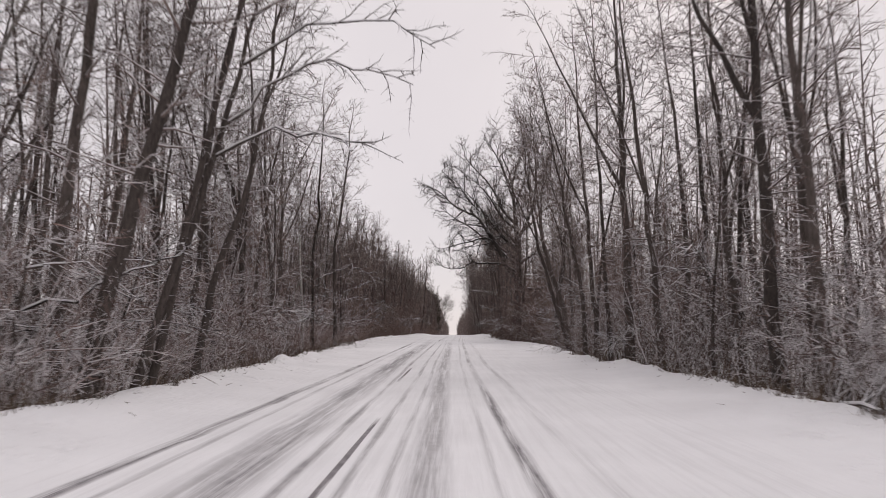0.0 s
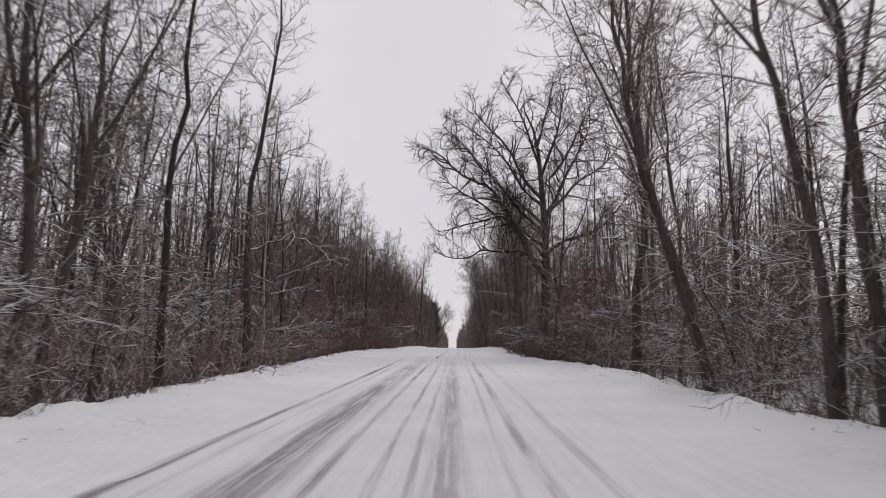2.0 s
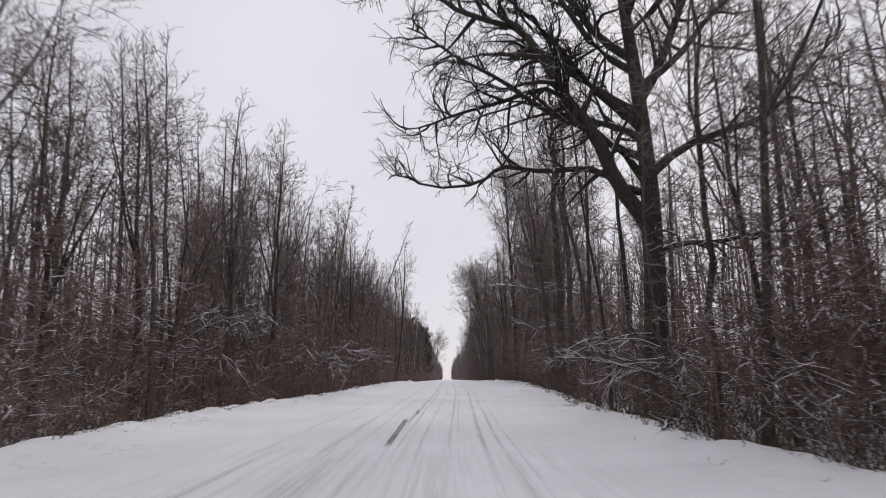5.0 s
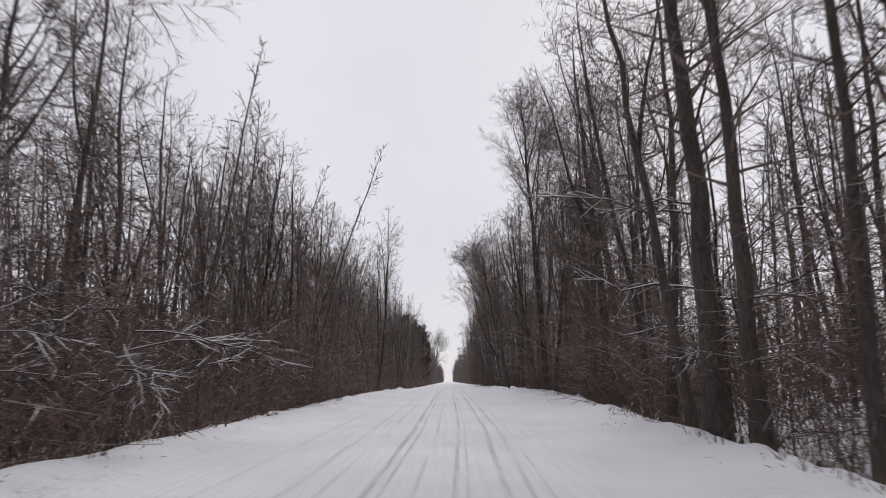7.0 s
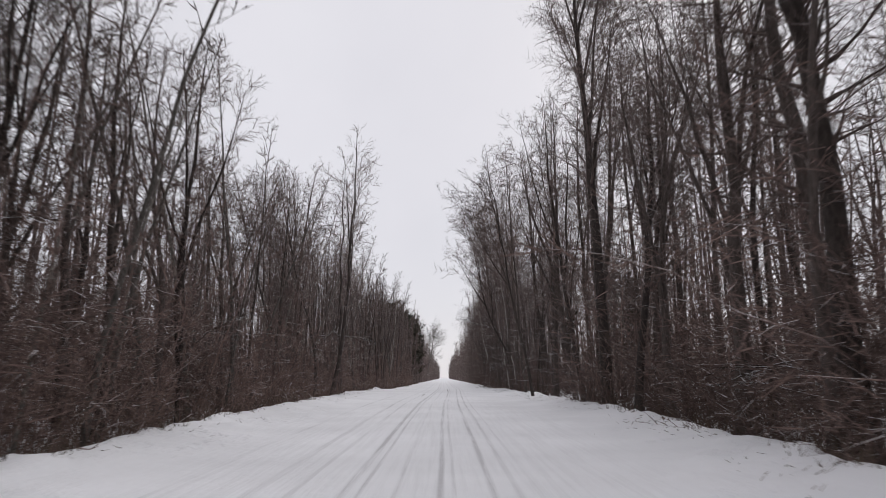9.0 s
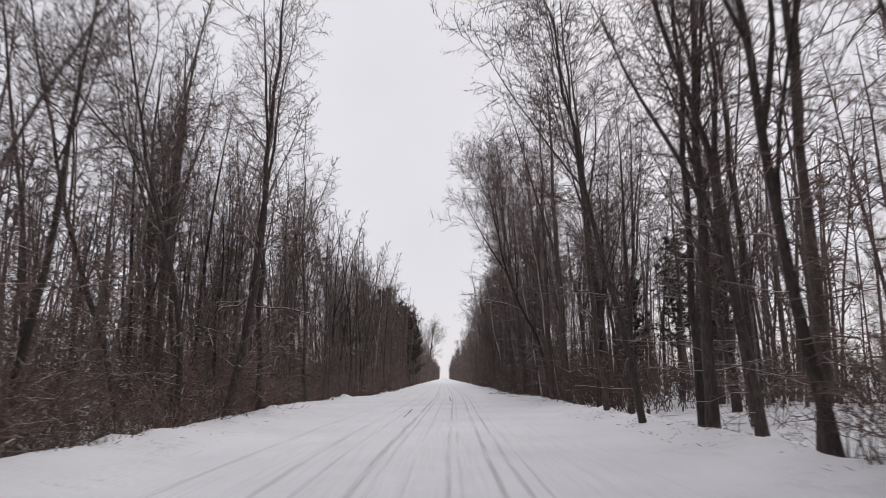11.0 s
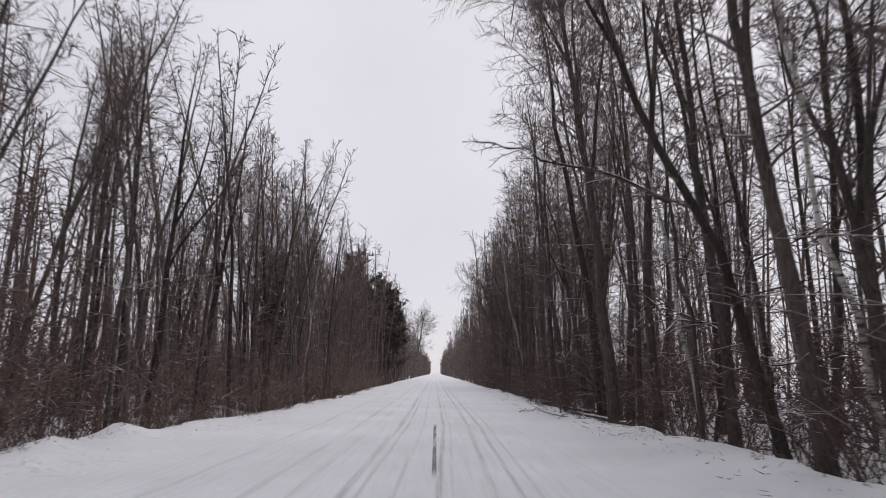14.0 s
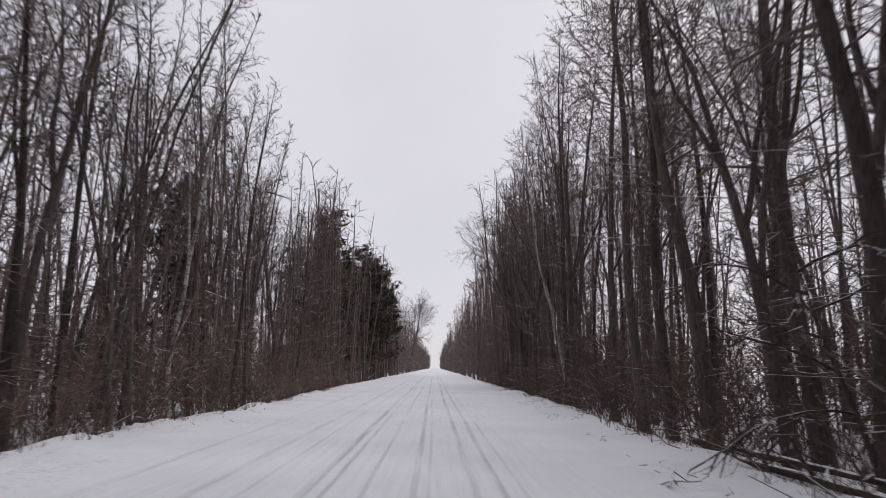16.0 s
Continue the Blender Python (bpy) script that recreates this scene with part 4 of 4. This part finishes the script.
for row in range(58):
    y = 118 + 56 * (row + rng.random()) / 58
    plant("sapling", outward(-1, y, 0.9 + 4.5 * rng.random()), y, size=rng.uniform(0.75, 1.1), tip_x=rng.gauss(0, 1.2), tip_y=rng.gauss(0, 1.2), which=rng.choice([1, 3]))
for row in range(14):
    y = 134 + 44 * (row + rng.random()) / 14
    plant(rng.choice(["alder_tree", "tall_alder_tree"]), outward(1, y, 3 + 7 * rng.random()), y, size=rng.uniform(0.9, 1.12), tip_x=rng.gauss(0, 1.2), tip_y=rng.gauss(0, 1.2))
for side, start, end, count in ((-1, 10, 40, 12), (-1, 40, 62, 8), (-1, 62, 78, 8), (-1, 84, 118, 4), (1, 12, 50, 16), (1, 50, 92, 5), (1, 125, 150, 2)):
    for row in range(count):
        y = start + (end - start) * (row + rng.random()) / count
        plant("snowy_shrub", outward(side, y, 1.2 + 2.4 * rng.random()), y, size=rng.uniform(0.8, 1.3))
# dense brush on the left bank and behind the open verge
for side, start, end, count, near, deep in ((-1, 58, 108, 46, 0.9, 3.5), (1, 30, 60, 34, 1.6, 7.0), (1, 62, 84, 12, 1.0, 3.0), (1, 84, 100, 14, 1.0, 4.0)):
    for row in range(count):
        y = start + (end - start) * (row + rng.random()) / count
        plant("thicket", outward(side, y, near + deep * rng.random()), y, size=rng.uniform(0.75, 1.15))
for row in range(26):
    y = 84 + 26 * (row + rng.random()) / 26
    plant("sapling", outward(-1, y, 0.9 + 5 * rng.random()), y, size=rng.uniform(0.75, 1.1), tip_x=rng.gauss(0, 1.6), tip_y=rng.gauss(0, 1.6), which=rng.choice([1, 3]))
for row in range(10):
    y = 134 + 36 * (row + rng.random()) / 10
    plant("tall_alder_tree", outward(-1, y, 1.0 + 6 * rng.random()), y, size=rng.uniform(0.76, 0.92), tip_x=rng.gauss(0, 0.8), tip_y=rng.gauss(0, 0.8))
for row in range(16):
    y = 40 + 17 * (row + rng.random()) / 16
    plant(rng.choice(["alder_tree", "maple_tree"]), outward(1, y, 2.5 + 7 * rng.random()), y, size=rng.uniform(0.62, 0.85), tip_x=rng.gauss(0, 1.5), tip_y=rng.gauss(0, 1.5))
for x, y, s in ((-10.0, 160.0, 0.78), (-11.5, 164.5, 0.72), (16.6, 133.6, 1.05), (15.0, 135.4, 0.8), (10.6, 130.5, 0.62), (18.6, 138.0, 0.9)):
    plant("pine_tree", x, y, size=s)
for row in range(26):
    y = 186 + 2.0 * row
    plant("high_pine_tree", edge_left(y) - 1.5 - rng.uniform(0, 5), y, size=rng.uniform(0.74, 1.0))


def far_woods(side):
    """The forest further in and further on: stems and twigs too many and too small to tell apart."""
    wood = Wood()
    r = random.Random(70 + side)
    for k in range(1080):
        inner = k < (480 if side < 0 else 340)
        y = r.uniform(6, 185) if inner else 172 + 630 * r.random() ** 1.7
        open_side = side > 0 and 98 < y < 128
        out = r.uniform(9, 14 if open_side else 24) if inner else 0.6 + 9 * r.random() ** 1.4
        if open_side and inner and r.random() < 0.3:
            continue
        x = outward(side, y, out)
        h = r.uniform(9, 15) if side < 0 else r.uniform(10.5, 16.5)
        base = Vector((x, y, ground_z(x, y) - 0.2))
        s = bend(r, base, Vector((r.gauss(0, 0.04), r.gauss(0, 0.04), 1)), h, 5, 0.02, 0.03)
        wood.tube(s, taper(r.uniform(0.06, 0.15), 0.02, 5), 5)
        fat = 1.7 if inner else 1.4 + min(3.0, (y - 170) / 120)
        for _ in range(22):
            f = r.uniform(0.03, 0.98)
            p, d = along(s, f)
            b = bend(r, p, side_dir(r, d, r.uniform(0.6, 1.2)), r.uniform(0.8, 2.6) * (1.25 - 0.6 * f), 2, 0.1, 0.2)
            for turn in (0, 1):
                wood.blade(b[0], b[-1], side_dir(r, b[-1] - b[0], math.pi / 2).normalized() * 0.02 * fat)
            for _ in range(5 if inner else 3):
                q, e = along(b, r.uniform(0.2, 0.95))
                way = side_dir(r, e, 0.9)
                wood.blade(q, q + way * r.uniform(0.5, 1.2), side_dir(r, way, math.pi / 2) * (0.011 if inner else 0.015) * fat)
    for k in range(2600 if side < 0 else 1900):
        y = r.uniform(8, 190)
        thin = side > 0 and (62 < y < 80 or y > 100)
        out = r.uniform(5.0, 20)
        x = outward(side, y, out)
        if (thin or side < 0 and y > 126) and r.random() < 0.62:
            continue
        s = bend(r, Vector((x, y, ground_z(x, y) - 0.1)), Vector((r.gauss(0, 0.2), r.gauss(0, 0.2), 1)), r.uniform(1.5, 3.5) if thin or side < 0 and y > 126 else r.uniform(2.0, 8.0), 4, 0, 0.14)
        wood.tube(s, taper(0.02, 0.008, 4), 3)
        for _ in range(16):
            q, d = along(s, r.uniform(0.1, 0.98))
            way = side_dir(r, d, r.uniform(0.6, 1.4))
            wood.blade(q, q + way * r.uniform(0.6, 1.5), side_dir(r, way, math.pi / 2) * 0.020)
    ob = new("far_woods", wood.mesh("far_woods", TWIG))
    return tagged(ob, "dense leafless woodland fading into the distance", "woods", kind="stuff")


far_woods(-1)
far_woods(1)


def undergrowth(side):
    """Dead grass, bramble and fine shoots along the wood's edge."""
    wood = Wood()
    r = random.Random(90 + side)
    for k in range(17000):
        y = 6 + 200 * r.random() ** 1.25
        out = -0.15 + 5.0 * r.random() ** 1.6
        if side > 0 and (104 < y < 128 or 30 < y < 45) and (r.random() < 0.75 or out > 1.0):
            continue
        x = outward(side, y, out)
        if noise.noise((x * 0.5, y * 0.5, 4)) < -0.15:
            continue
        p = Vector((x, y, ground_z(x, y) - 0.03))
        h = r.uniform(0.08, 0.3) if out < 0.3 else r.uniform(0.12, 0.45) if r.random() < 0.6 else r.uniform(0.4, 1.3)
        for _ in range(2):
            way = Vector((r.gauss(0, 0.45), r.gauss(0, 0.45), 1)).normalized()
            wood.blade(p, p + way * h, side_dir(r, way, math.pi / 2) * (0.006 + 0.004 * h))
    ob = new("undergrowth", wood.mesh("undergrowth", GRASS, False))
    return tagged(ob, "dead brown grass and bramble shoots at the wood's edge", "undergrowth", kind="stuff")


undergrowth(-1)
undergrowth(1)


def underwood(side):
    """Arching, tangled young wood that fills the forest's edge to above head height."""
    wood = Wood()
    r = random.Random(290 + side)
    for k in range(5200):
        hedge = side > 0 and k < 420
        y = r.uniform(113, 136) if hedge else 7 + 175 * r.random()
        out = r.uniform(6.5, 17) if hedge else 0.35 + 6.0 * r.random() ** 1.3
        x = outward(side, y, out)
        if side > 0 and (104 < y < 119 and out < 6.4 or 32 < y < 44 and r.random() < 0.6):
            continue
        open_wood = side > 0 and 60 < y < 77
        if noise.noise((x * 0.3, y * 0.22, 24)) < (0.05 if open_wood else -0.22):
            continue
        h = r.uniform(0.9, 2.2) if out < 1.2 or open_wood or side < 0 and 102 < y < 112 else r.uniform(1.5, 4.6)
        s = bend(r, Vector((x, y, ground_z(x, y) - 0.1)), Vector((r.gauss(0, 0.3), r.gauss(0, 0.3), 1)), h, 4, -0.06, 0.22)
        wood.tube(s, taper(0.007 + 0.003 * h, 0.005, 4), 3)
        for _ in range(11):
            q, d = along(s, r.uniform(0.15, 0.98))
            way = side_dir(r, d, r.uniform(0.6, 1.3))
            wood.blade(q, q + way * r.uniform(0.25, 0.8), side_dir(r, way, math.pi / 2) * 0.0095)
    ob = new("underwood", wood.mesh("underwood", BRUSH))
    return tagged(ob, "tangled leafless young wood at the forest's edge", "underwood", kind="stuff")


underwood(-1)
underwood(1)


# ---- limbs, fallen wood and small things ----
DEADWOOD = bark("dead_wood", (0.028, 0.022, 0.018), (0.11, 0.085, 0.07), 0.55, 0.0, (6, 2, 6))


def wander(r, stops, sway, steps=3):
    pts = []
    for n, (a, b) in enumerate(zip(stops, stops[1:])):
        a, b = Vector(a), Vector(b)
        for m in range(steps):
            g = 0.0 if n + m == 0 else sway
            pts.append(a.lerp(b, m / steps) + Vector((r.gauss(0, g), r.gauss(0, g), r.gauss(0, g))))
    return pts + [Vector(stops[-1])]


def small_tree(seed, x, y, trunk, limbs, r0, label):
    """A small tree with a few long snow-laden limbs, given from its foot."""
    r = random.Random(seed)
    top = new("small_tree")
    top.matrix_basis = stand(x, y)
    wood = Wood()
    line = wander(r, [(0, 0, -0.4)] + trunk, 0.04)
    wood.tube(line, taper(r0, 0.02, len(line) - 1), 7)
    part = new("trunk", wood.mesh("trunk", BARK))
    part.parent = top
    for stops in limbs:
        wood = Wood()
        pts = wander(r, stops, 0.07)
        wood.tube(pts, taper(0.045, 0.012, len(pts) - 1), 5)
        n = max(5, int(sum((b - a).length for a, b in zip(pts, pts[1:])) / 0.3))
        for k in range(n):
            q, d = along(pts, 0.2 + 0.79 * (k + r.random()) / n)
            tw = bend(r, q, side_dir(r, d, r.uniform(0.4, 0.9)), r.uniform(0.4, 1.1), 3, -0.03, 0.16)
            wood.tube(tw, taper(0.018, 0.007, 3), 3)
            spray(r, wood, tw, 0.32, 0.1, depth=1)
        limb = new("limb", wood.mesh("limb", SNOWY))
        limb.parent = top
    return tagged(top, label, "tree", "small trees")


small_tree(31, -9.05, 65.4, [(-0.1, 0, 1.6), (-0.15, 0, 3.2)], [
    [(-0.1, 0, 2.2), (-0.9, -0.3, 3.0), (-1.8, -0.5, 3.5), (-2.8, -0.7, 3.4)], [(-0.1, 0, 2.0), (0.7, -0.3, 2.7), (1.5, -0.5, 3.3), (2.4, -0.6, 3.6)],
    [(-0.1, 0, 1.9), (0.8, -0.6, 2.0), (1.6, -1.0, 1.4), (2.1, -1.2, 0.7)], [(-0.1, 0, 2.2), (-0.7, -0.9, 2.4), (-1.2, -1.6, 2.0), (-1.5, -2.0, 1.2)],
    [(-0.15, 0, 2.8), (0.2, -0.7, 3.4), (0.4, -1.4, 3.5), (0.6, -2.0, 3.1)], [(-0.1, 0, 1.5), (-0.9, 0.2, 1.7), (-1.8, 0.2, 1.4), (-2.4, 0.2, 0.8)]],
    0.07, "small tree with snow-laden drooping limbs at the road's edge")
small_tree(32, -9.6, 42.2, [(0.1, 0, 2.4), (0.2, 0, 5.0), (0.0, 0, 8.5)], [
    [(0.15, 0, 4.6), (1.2, -0.3, 5.0), (2.5, -0.5, 5.6), (3.4, -0.7, 5.1), (4.1, -0.9, 4.5)], [(0.1, 0, 3.4), (0.9, -0.4, 3.5), (1.8, -0.6, 3.2)],
    [(0.1, 0, 5.6), (-0.9, -0.3, 6.4), (-1.8, -0.4, 6.9)]], 0.11, "bare tree with a long snow-covered limb over the verge")
small_tree(33, -9.2, 34.8, [(0.0, 0, 0.9), (-0.1, 0, 1.9)], [
    [(-0.05, 0, 1.75), (0.3, -0.1, 1.85), (0.9, -0.2, 1.1), (1.6, -0.3, 0.35)], [(-0.05, 0, 1.2), (-0.7, -0.4, 1.8), (-1.3, -0.7, 1.9)]],
    0.06, "bowed young tree arching down under snow")
small_tree(34, 9.4, 25.0, [(0, 0, 2.2), (0.1, 0, 5.0), (0.1, 0, 8.0)], [
    [(0, 0, 2.6), (-1.0, 0.3, 3.0), (-2.2, 0.6, 2.9), (-3.0, 0.8, 2.6)], [(0, 0, 3.4), (-0.6, -2.0, 3.6), (-0.4, -4.0, 3.4), (0.2, -6.0, 3.5)],
    [(0, 0, 2.0), (-0.8, -1.2, 2.2), (-1.4, -2.6, 1.9)], [(0, 0, 4.4), (-1.2, -0.8, 4.8), (-2.2, -1.6, 4.7)]], 0.10, "bare tree with long level limbs under snow")
small_tree(35, -8.4, 11.9, [(0, 0, 1.6), (0.05, 0, 3.6)], [
    [(0, 0, 2.6), (0.9, -0.2, 2.7), (2.0, -0.3, 2.5)], [(0, 0, 1.8), (1.6, -0.2, 2.3), (2.4, -0.2, 2.6), (3.2, -0.2, 3.0)]], 0.05, "thin tree with snow-topped branches")
small_tree(40, -6.3, 12.6, [(0.5, 0, 2.6), (1.2, 0, 5.0), (1.7, 0, 7.2), (2.0, 0, 9.5)], [
    [(1.3, 0, 5.4), (2.6, -0.3, 6.3), (4.0, -0.5, 6.5), (5.2, -0.6, 6.0)], [(1.1, 0, 4.7), (2.4, -0.2, 5.3), (3.6, -0.3, 5.0), (4.4, -0.4, 4.9)],
    [(1.6, 0, 6.7), (3.0, 0, 7.6), (4.6, 0.2, 7.8), (5.6, 0.3, 7.2)], [(1.8, 0, 7.8), (2.9, 0.2, 8.8), (4.0, 0.3, 9.2)]], 0.10, "leaning tree with snow-topped limbs reaching over the road")
small_tree(36, -7.6, 116.2, [(0, 0, 2.0), (0.1, 0, 4.4), (0, 0, 7.0)], [
    [(0, 0, 3.7), (1.0, -0.1, 3.9), (2.4, -0.2, 3.8), (3.6, -0.3, 3.4)], [(0, 0, 2.8), (-0.4, -0.6, 3.1), (0.6, -1.2, 2.9)]], 0.07, "bare tree with a snow-dusted limb over the verge")
small_tree(37, 6.6, 75.2, [(0, 0, 2.2), (0.1, 0, 5.0), (0, 0, 8.0)], [
    [(0, 0, 5.4), (-1.2, 0, 5.8), (-2.9, 0, 5.4)], [(0, 0, 3.4), (-2.4, -0.2, 3.5), (-3.8, -0.3, 4.0)], [(0, 0, 3.2), (1.6, -0.4, 3.1), (3.6, -0.6, 2.8)],
    [(0, 0, 5.2), (-2.0, -0.9, 5.3), (-4.8, -1.2, 5.6)]], 0.08, "bare tree with long level limbs dusted with snow")
small_tree(38, 5.4, 131.0, [(-0.1, 0, 2.2), (-0.4, 0, 4.6), (-0.5, 0, 7.5)], [
    [(-0.4, 0, 4.5), (-1.6, 0.2, 5.2), (-2.8, 0.4, 5.5), (-3.8, 0.5, 5.9)]], 0.06, "bare tree with one limb reaching out over the road")


def fallen(name, stops, r0, r1, label, mat, branches=0, seed=1):
    """A log or branch that lies on the snow."""
    r = random.Random(seed)
    wood = Wood()
    pts = []
    for x, y, h in stops:
        pts.append(Vector((x, y, ground_z(x, y) + h)))
    line = wander(r, pts, 0.02, 4)
    wood.tube(line, taper(r0, r1, len(line) - 1), 8)
    top = new(name)
    top.matrix_basis = pose(*line[0])
    back = Matrix.Translation(-line[0])
    stem = wood.mesh("stem", mat)
    stem.transform(back)
    new("stem", stem).parent = top
    for _ in range(branches):
        q, d = along(line, r.uniform(0.2, 0.95))
        tw = bend(r, q, side_dir(r, d, r.uniform(0.5, 1.2)), r.uniform(0.3, 0.9), 3, 0.1, 0.2)
        spur = Wood()
        spur.tube(tw, taper(r0 * 0.35 + 0.004, 0.005, 3), 4)
        twig = spur.mesh("twig", mat)
        twig.transform(back)
        new("twig", twig).parent = top
    return tagged(top, label, "log" if "log" in name else "branch")


fallen("fallen_log", [(5.35, 135.6, 0.09), (5.55, 139.0, 0.12), (5.5, 144.5, 0.06)], 0.10, 0.05, "long fallen log lying along the road's edge", DEADWOOD, 6, 2)
fallen("fallen_log", [(5.75, 146.0, 0.1), (5.9, 140.5, 0.25)], 0.07, 0.04, "fallen thin log among the trees", DEADWOOD, 5, 3)
fallen("fallen_branch", [(6.6, 91.0, 0.12), (6.2, 88.5, 0.10), (5.9, 86.5, 0.06)], 0.06, 0.02, "fallen branch on the snowy verge", DEADWOOD, 6, 4)
fallen("fallen_branch", [(-7.4, 119.5, 0.2), (-5.8, 116.1, 0.06)], 0.05, 0.02, "snapped branch resting on the snowbank", DEADWOOD, 3, 5)
fallen("fallen_branch", [(-9.6, 124.6, 1.9), (-8.5, 124.4, 2.2), (-7.8, 124.3, 1.95), (-7.4, 124.2, 1.5), (-6.8, 124.2, 0.85), (-5.9, 124.1, 0.04)], 0.06, 0.025, "bare branch bowed down onto the snowbank", PALE, 6, 15)
fallen("fallen_branch", [(6.6, 12.4, 0.3), (5.3, 8.6, 0.1)], 0.07, 0.025, "snowy broken branch hanging over the bank", SNOWY, 7, 6)
fallen("fallen_branch", [(3.9, 137.3, 0.03), (4.2, 138.1, 0.10)], 0.02, 0.008, "twiggy branch stuck in the snow", DEADWOOD, 7, 7)
fallen("fallen_branch", [(4.1, 137.5, 0.02), (3.75, 138.3, 0.06)], 0.018, 0.006, "dark twiggy branch lying on the snow", DEADWOOD, 9, 16)
fallen("fallen_branch", [(4.9, 136.4, 0.02), (4.35, 137.1, 0.05)], 0.02, 0.008, "dark twiggy branch lying on the snow", DEADWOOD, 9, 17)
fallen("fallen_branch", [(3.2, 140.4, 0.03), (3.5, 141.0, 0.12)], 0.015, 0.006, "thin twig stuck in the snow", DEADWOOD, 4, 8)
fallen("fallen_branch", [(3.45, 54.0, 0.03), (3.7, 54.5, 0.12)], 0.03, 0.012, "dark broken branch on the snowbank", DEADWOOD, 5, 9)
fallen("fallen_branch", [(4.3, 67.7, 0.04), (4.9, 68.6, 0.10)], 0.03, 0.012, "dark broken branch on the snowbank", DEADWOOD, 5, 10)
fallen("fallen_branch", [(-5.9, 34.7, -0.02), (-5.95, 34.8, 0.2), (-5.75, 34.9, 0.34), (-5.55, 34.9, 0.2), (-5.6, 34.8, 0.0)], 0.02, 0.01, "dark bramble loop arching out of the snow", DEADWOOD, 4, 12)
fallen("fallen_branch", [(5.2, 59.6, 0.05), (4.2, 58.4, 0.10)], 0.035, 0.012, "dark broken branch on the snowbank", DEADWOOD, 6, 13)


def plastic_bag(x, y, height):
    """A crumpled bag caught on a dead stem."""
    r = random.Random(41)
    z = ground_z(x, y)
    wood = Wood()
    stem = wander(r, [(x + 0.2, y + 0.1, z - 0.2), (x + 0.1, y + 0.05, z + 0.6), (x, y, z + height + 0.25), (x - 0.3, y, z + height + 0.5)], 0.02)
    wood.tube(stem, taper(0.016, 0.006, len(stem) - 1), 5)
    tagged(new("dead_stem", wood.mesh("dead_stem", DEADWOOD)), "thin dead stem standing among brushwood", "stem")
    bm = bmesh.new()
    bmesh.ops.create_icosphere(bm, subdivisions=3, radius=1.0)
    for v in bm.verts:
        c = v.co.copy()
        crease = 1 + 0.22 * noise.noise(c * 2.3) + 0.1 * noise.noise(c * 6.1)
        narrow = 1.0 if c.z < 0.2 else max(0.12, 1.0 - 0.95 * (c.z - 0.2) / 0.8)
        v.co = Vector((c.x * 0.13 * narrow * crease, c.y * 0.09 * narrow * crease, c.z * 0.2 * crease))
    me = bpy.data.meshes.new("plastic_bag")
    bm.to_mesh(me)
    bm.free()
    me.materials.append(BAG)
    me.polygons.foreach_set("use_smooth", [True] * len(me.polygons))
    ob = new("plastic_bag", me)
    ob.matrix_basis = pose(x, y, z + height, 0, 8, 20)
    return tagged(ob, "crumpled pale yellow plastic bag caught on a stem", "bag")


plastic_bag(-8.1, 74.2, 1.15)


def marker_post():
    wood = Wood()
    z = ground_z(5.6, 112.3)
    wood.tube([Vector((5.6, 112.3, z - 0.2)), Vector((5.6, 112.3, z + 0.42)), Vector((5.61, 112.3, z + 0.44))], [0.05, 0.05, 0.02], 8)
    return tagged(new("post", wood.mesh("post", DEADWOOD, False)), "short dark wooden post standing in the snow", "post")


marker_post()


def litter(side):
    """Broken twigs, bark and leaves strewn on the verge's snow."""
    wood = Wood()
    r = random.Random(190 + side)
    for k in range(4200):
        y = 8 + 165 * r.random()
        dense = 1.0 if side > 0 and y > 84 else 0.25
        out = 0.4 - 1.6 * r.random() ** 2.6
        x = outward(side, y, out)
        if r.random() > dense or noise.noise((x * 0.8, y * 0.35, 14)) < -0.05:
            continue
        a = r.uniform(0, 2 * math.pi)
        long = r.uniform(0.03, 0.14)
        p = Vector((x, y, ground_z(x, y) + 0.004))
        x2, y2 = x + math.cos(a) * long, y + math.sin(a) * long
        q = Vector((x2, y2, ground_z(x2, y2) + r.uniform(0.004, 0.06)))
        wood.tube([p, q], [r.uniform(0.003, 0.008), 0.002], 3)
    ob = new("litter", wood.mesh("litter", GRASS, False))
    return tagged(ob, "broken twigs and leaf scraps strewn on the snowy verge", "litter", kind="stuff")


litter(-1)
litter(1)
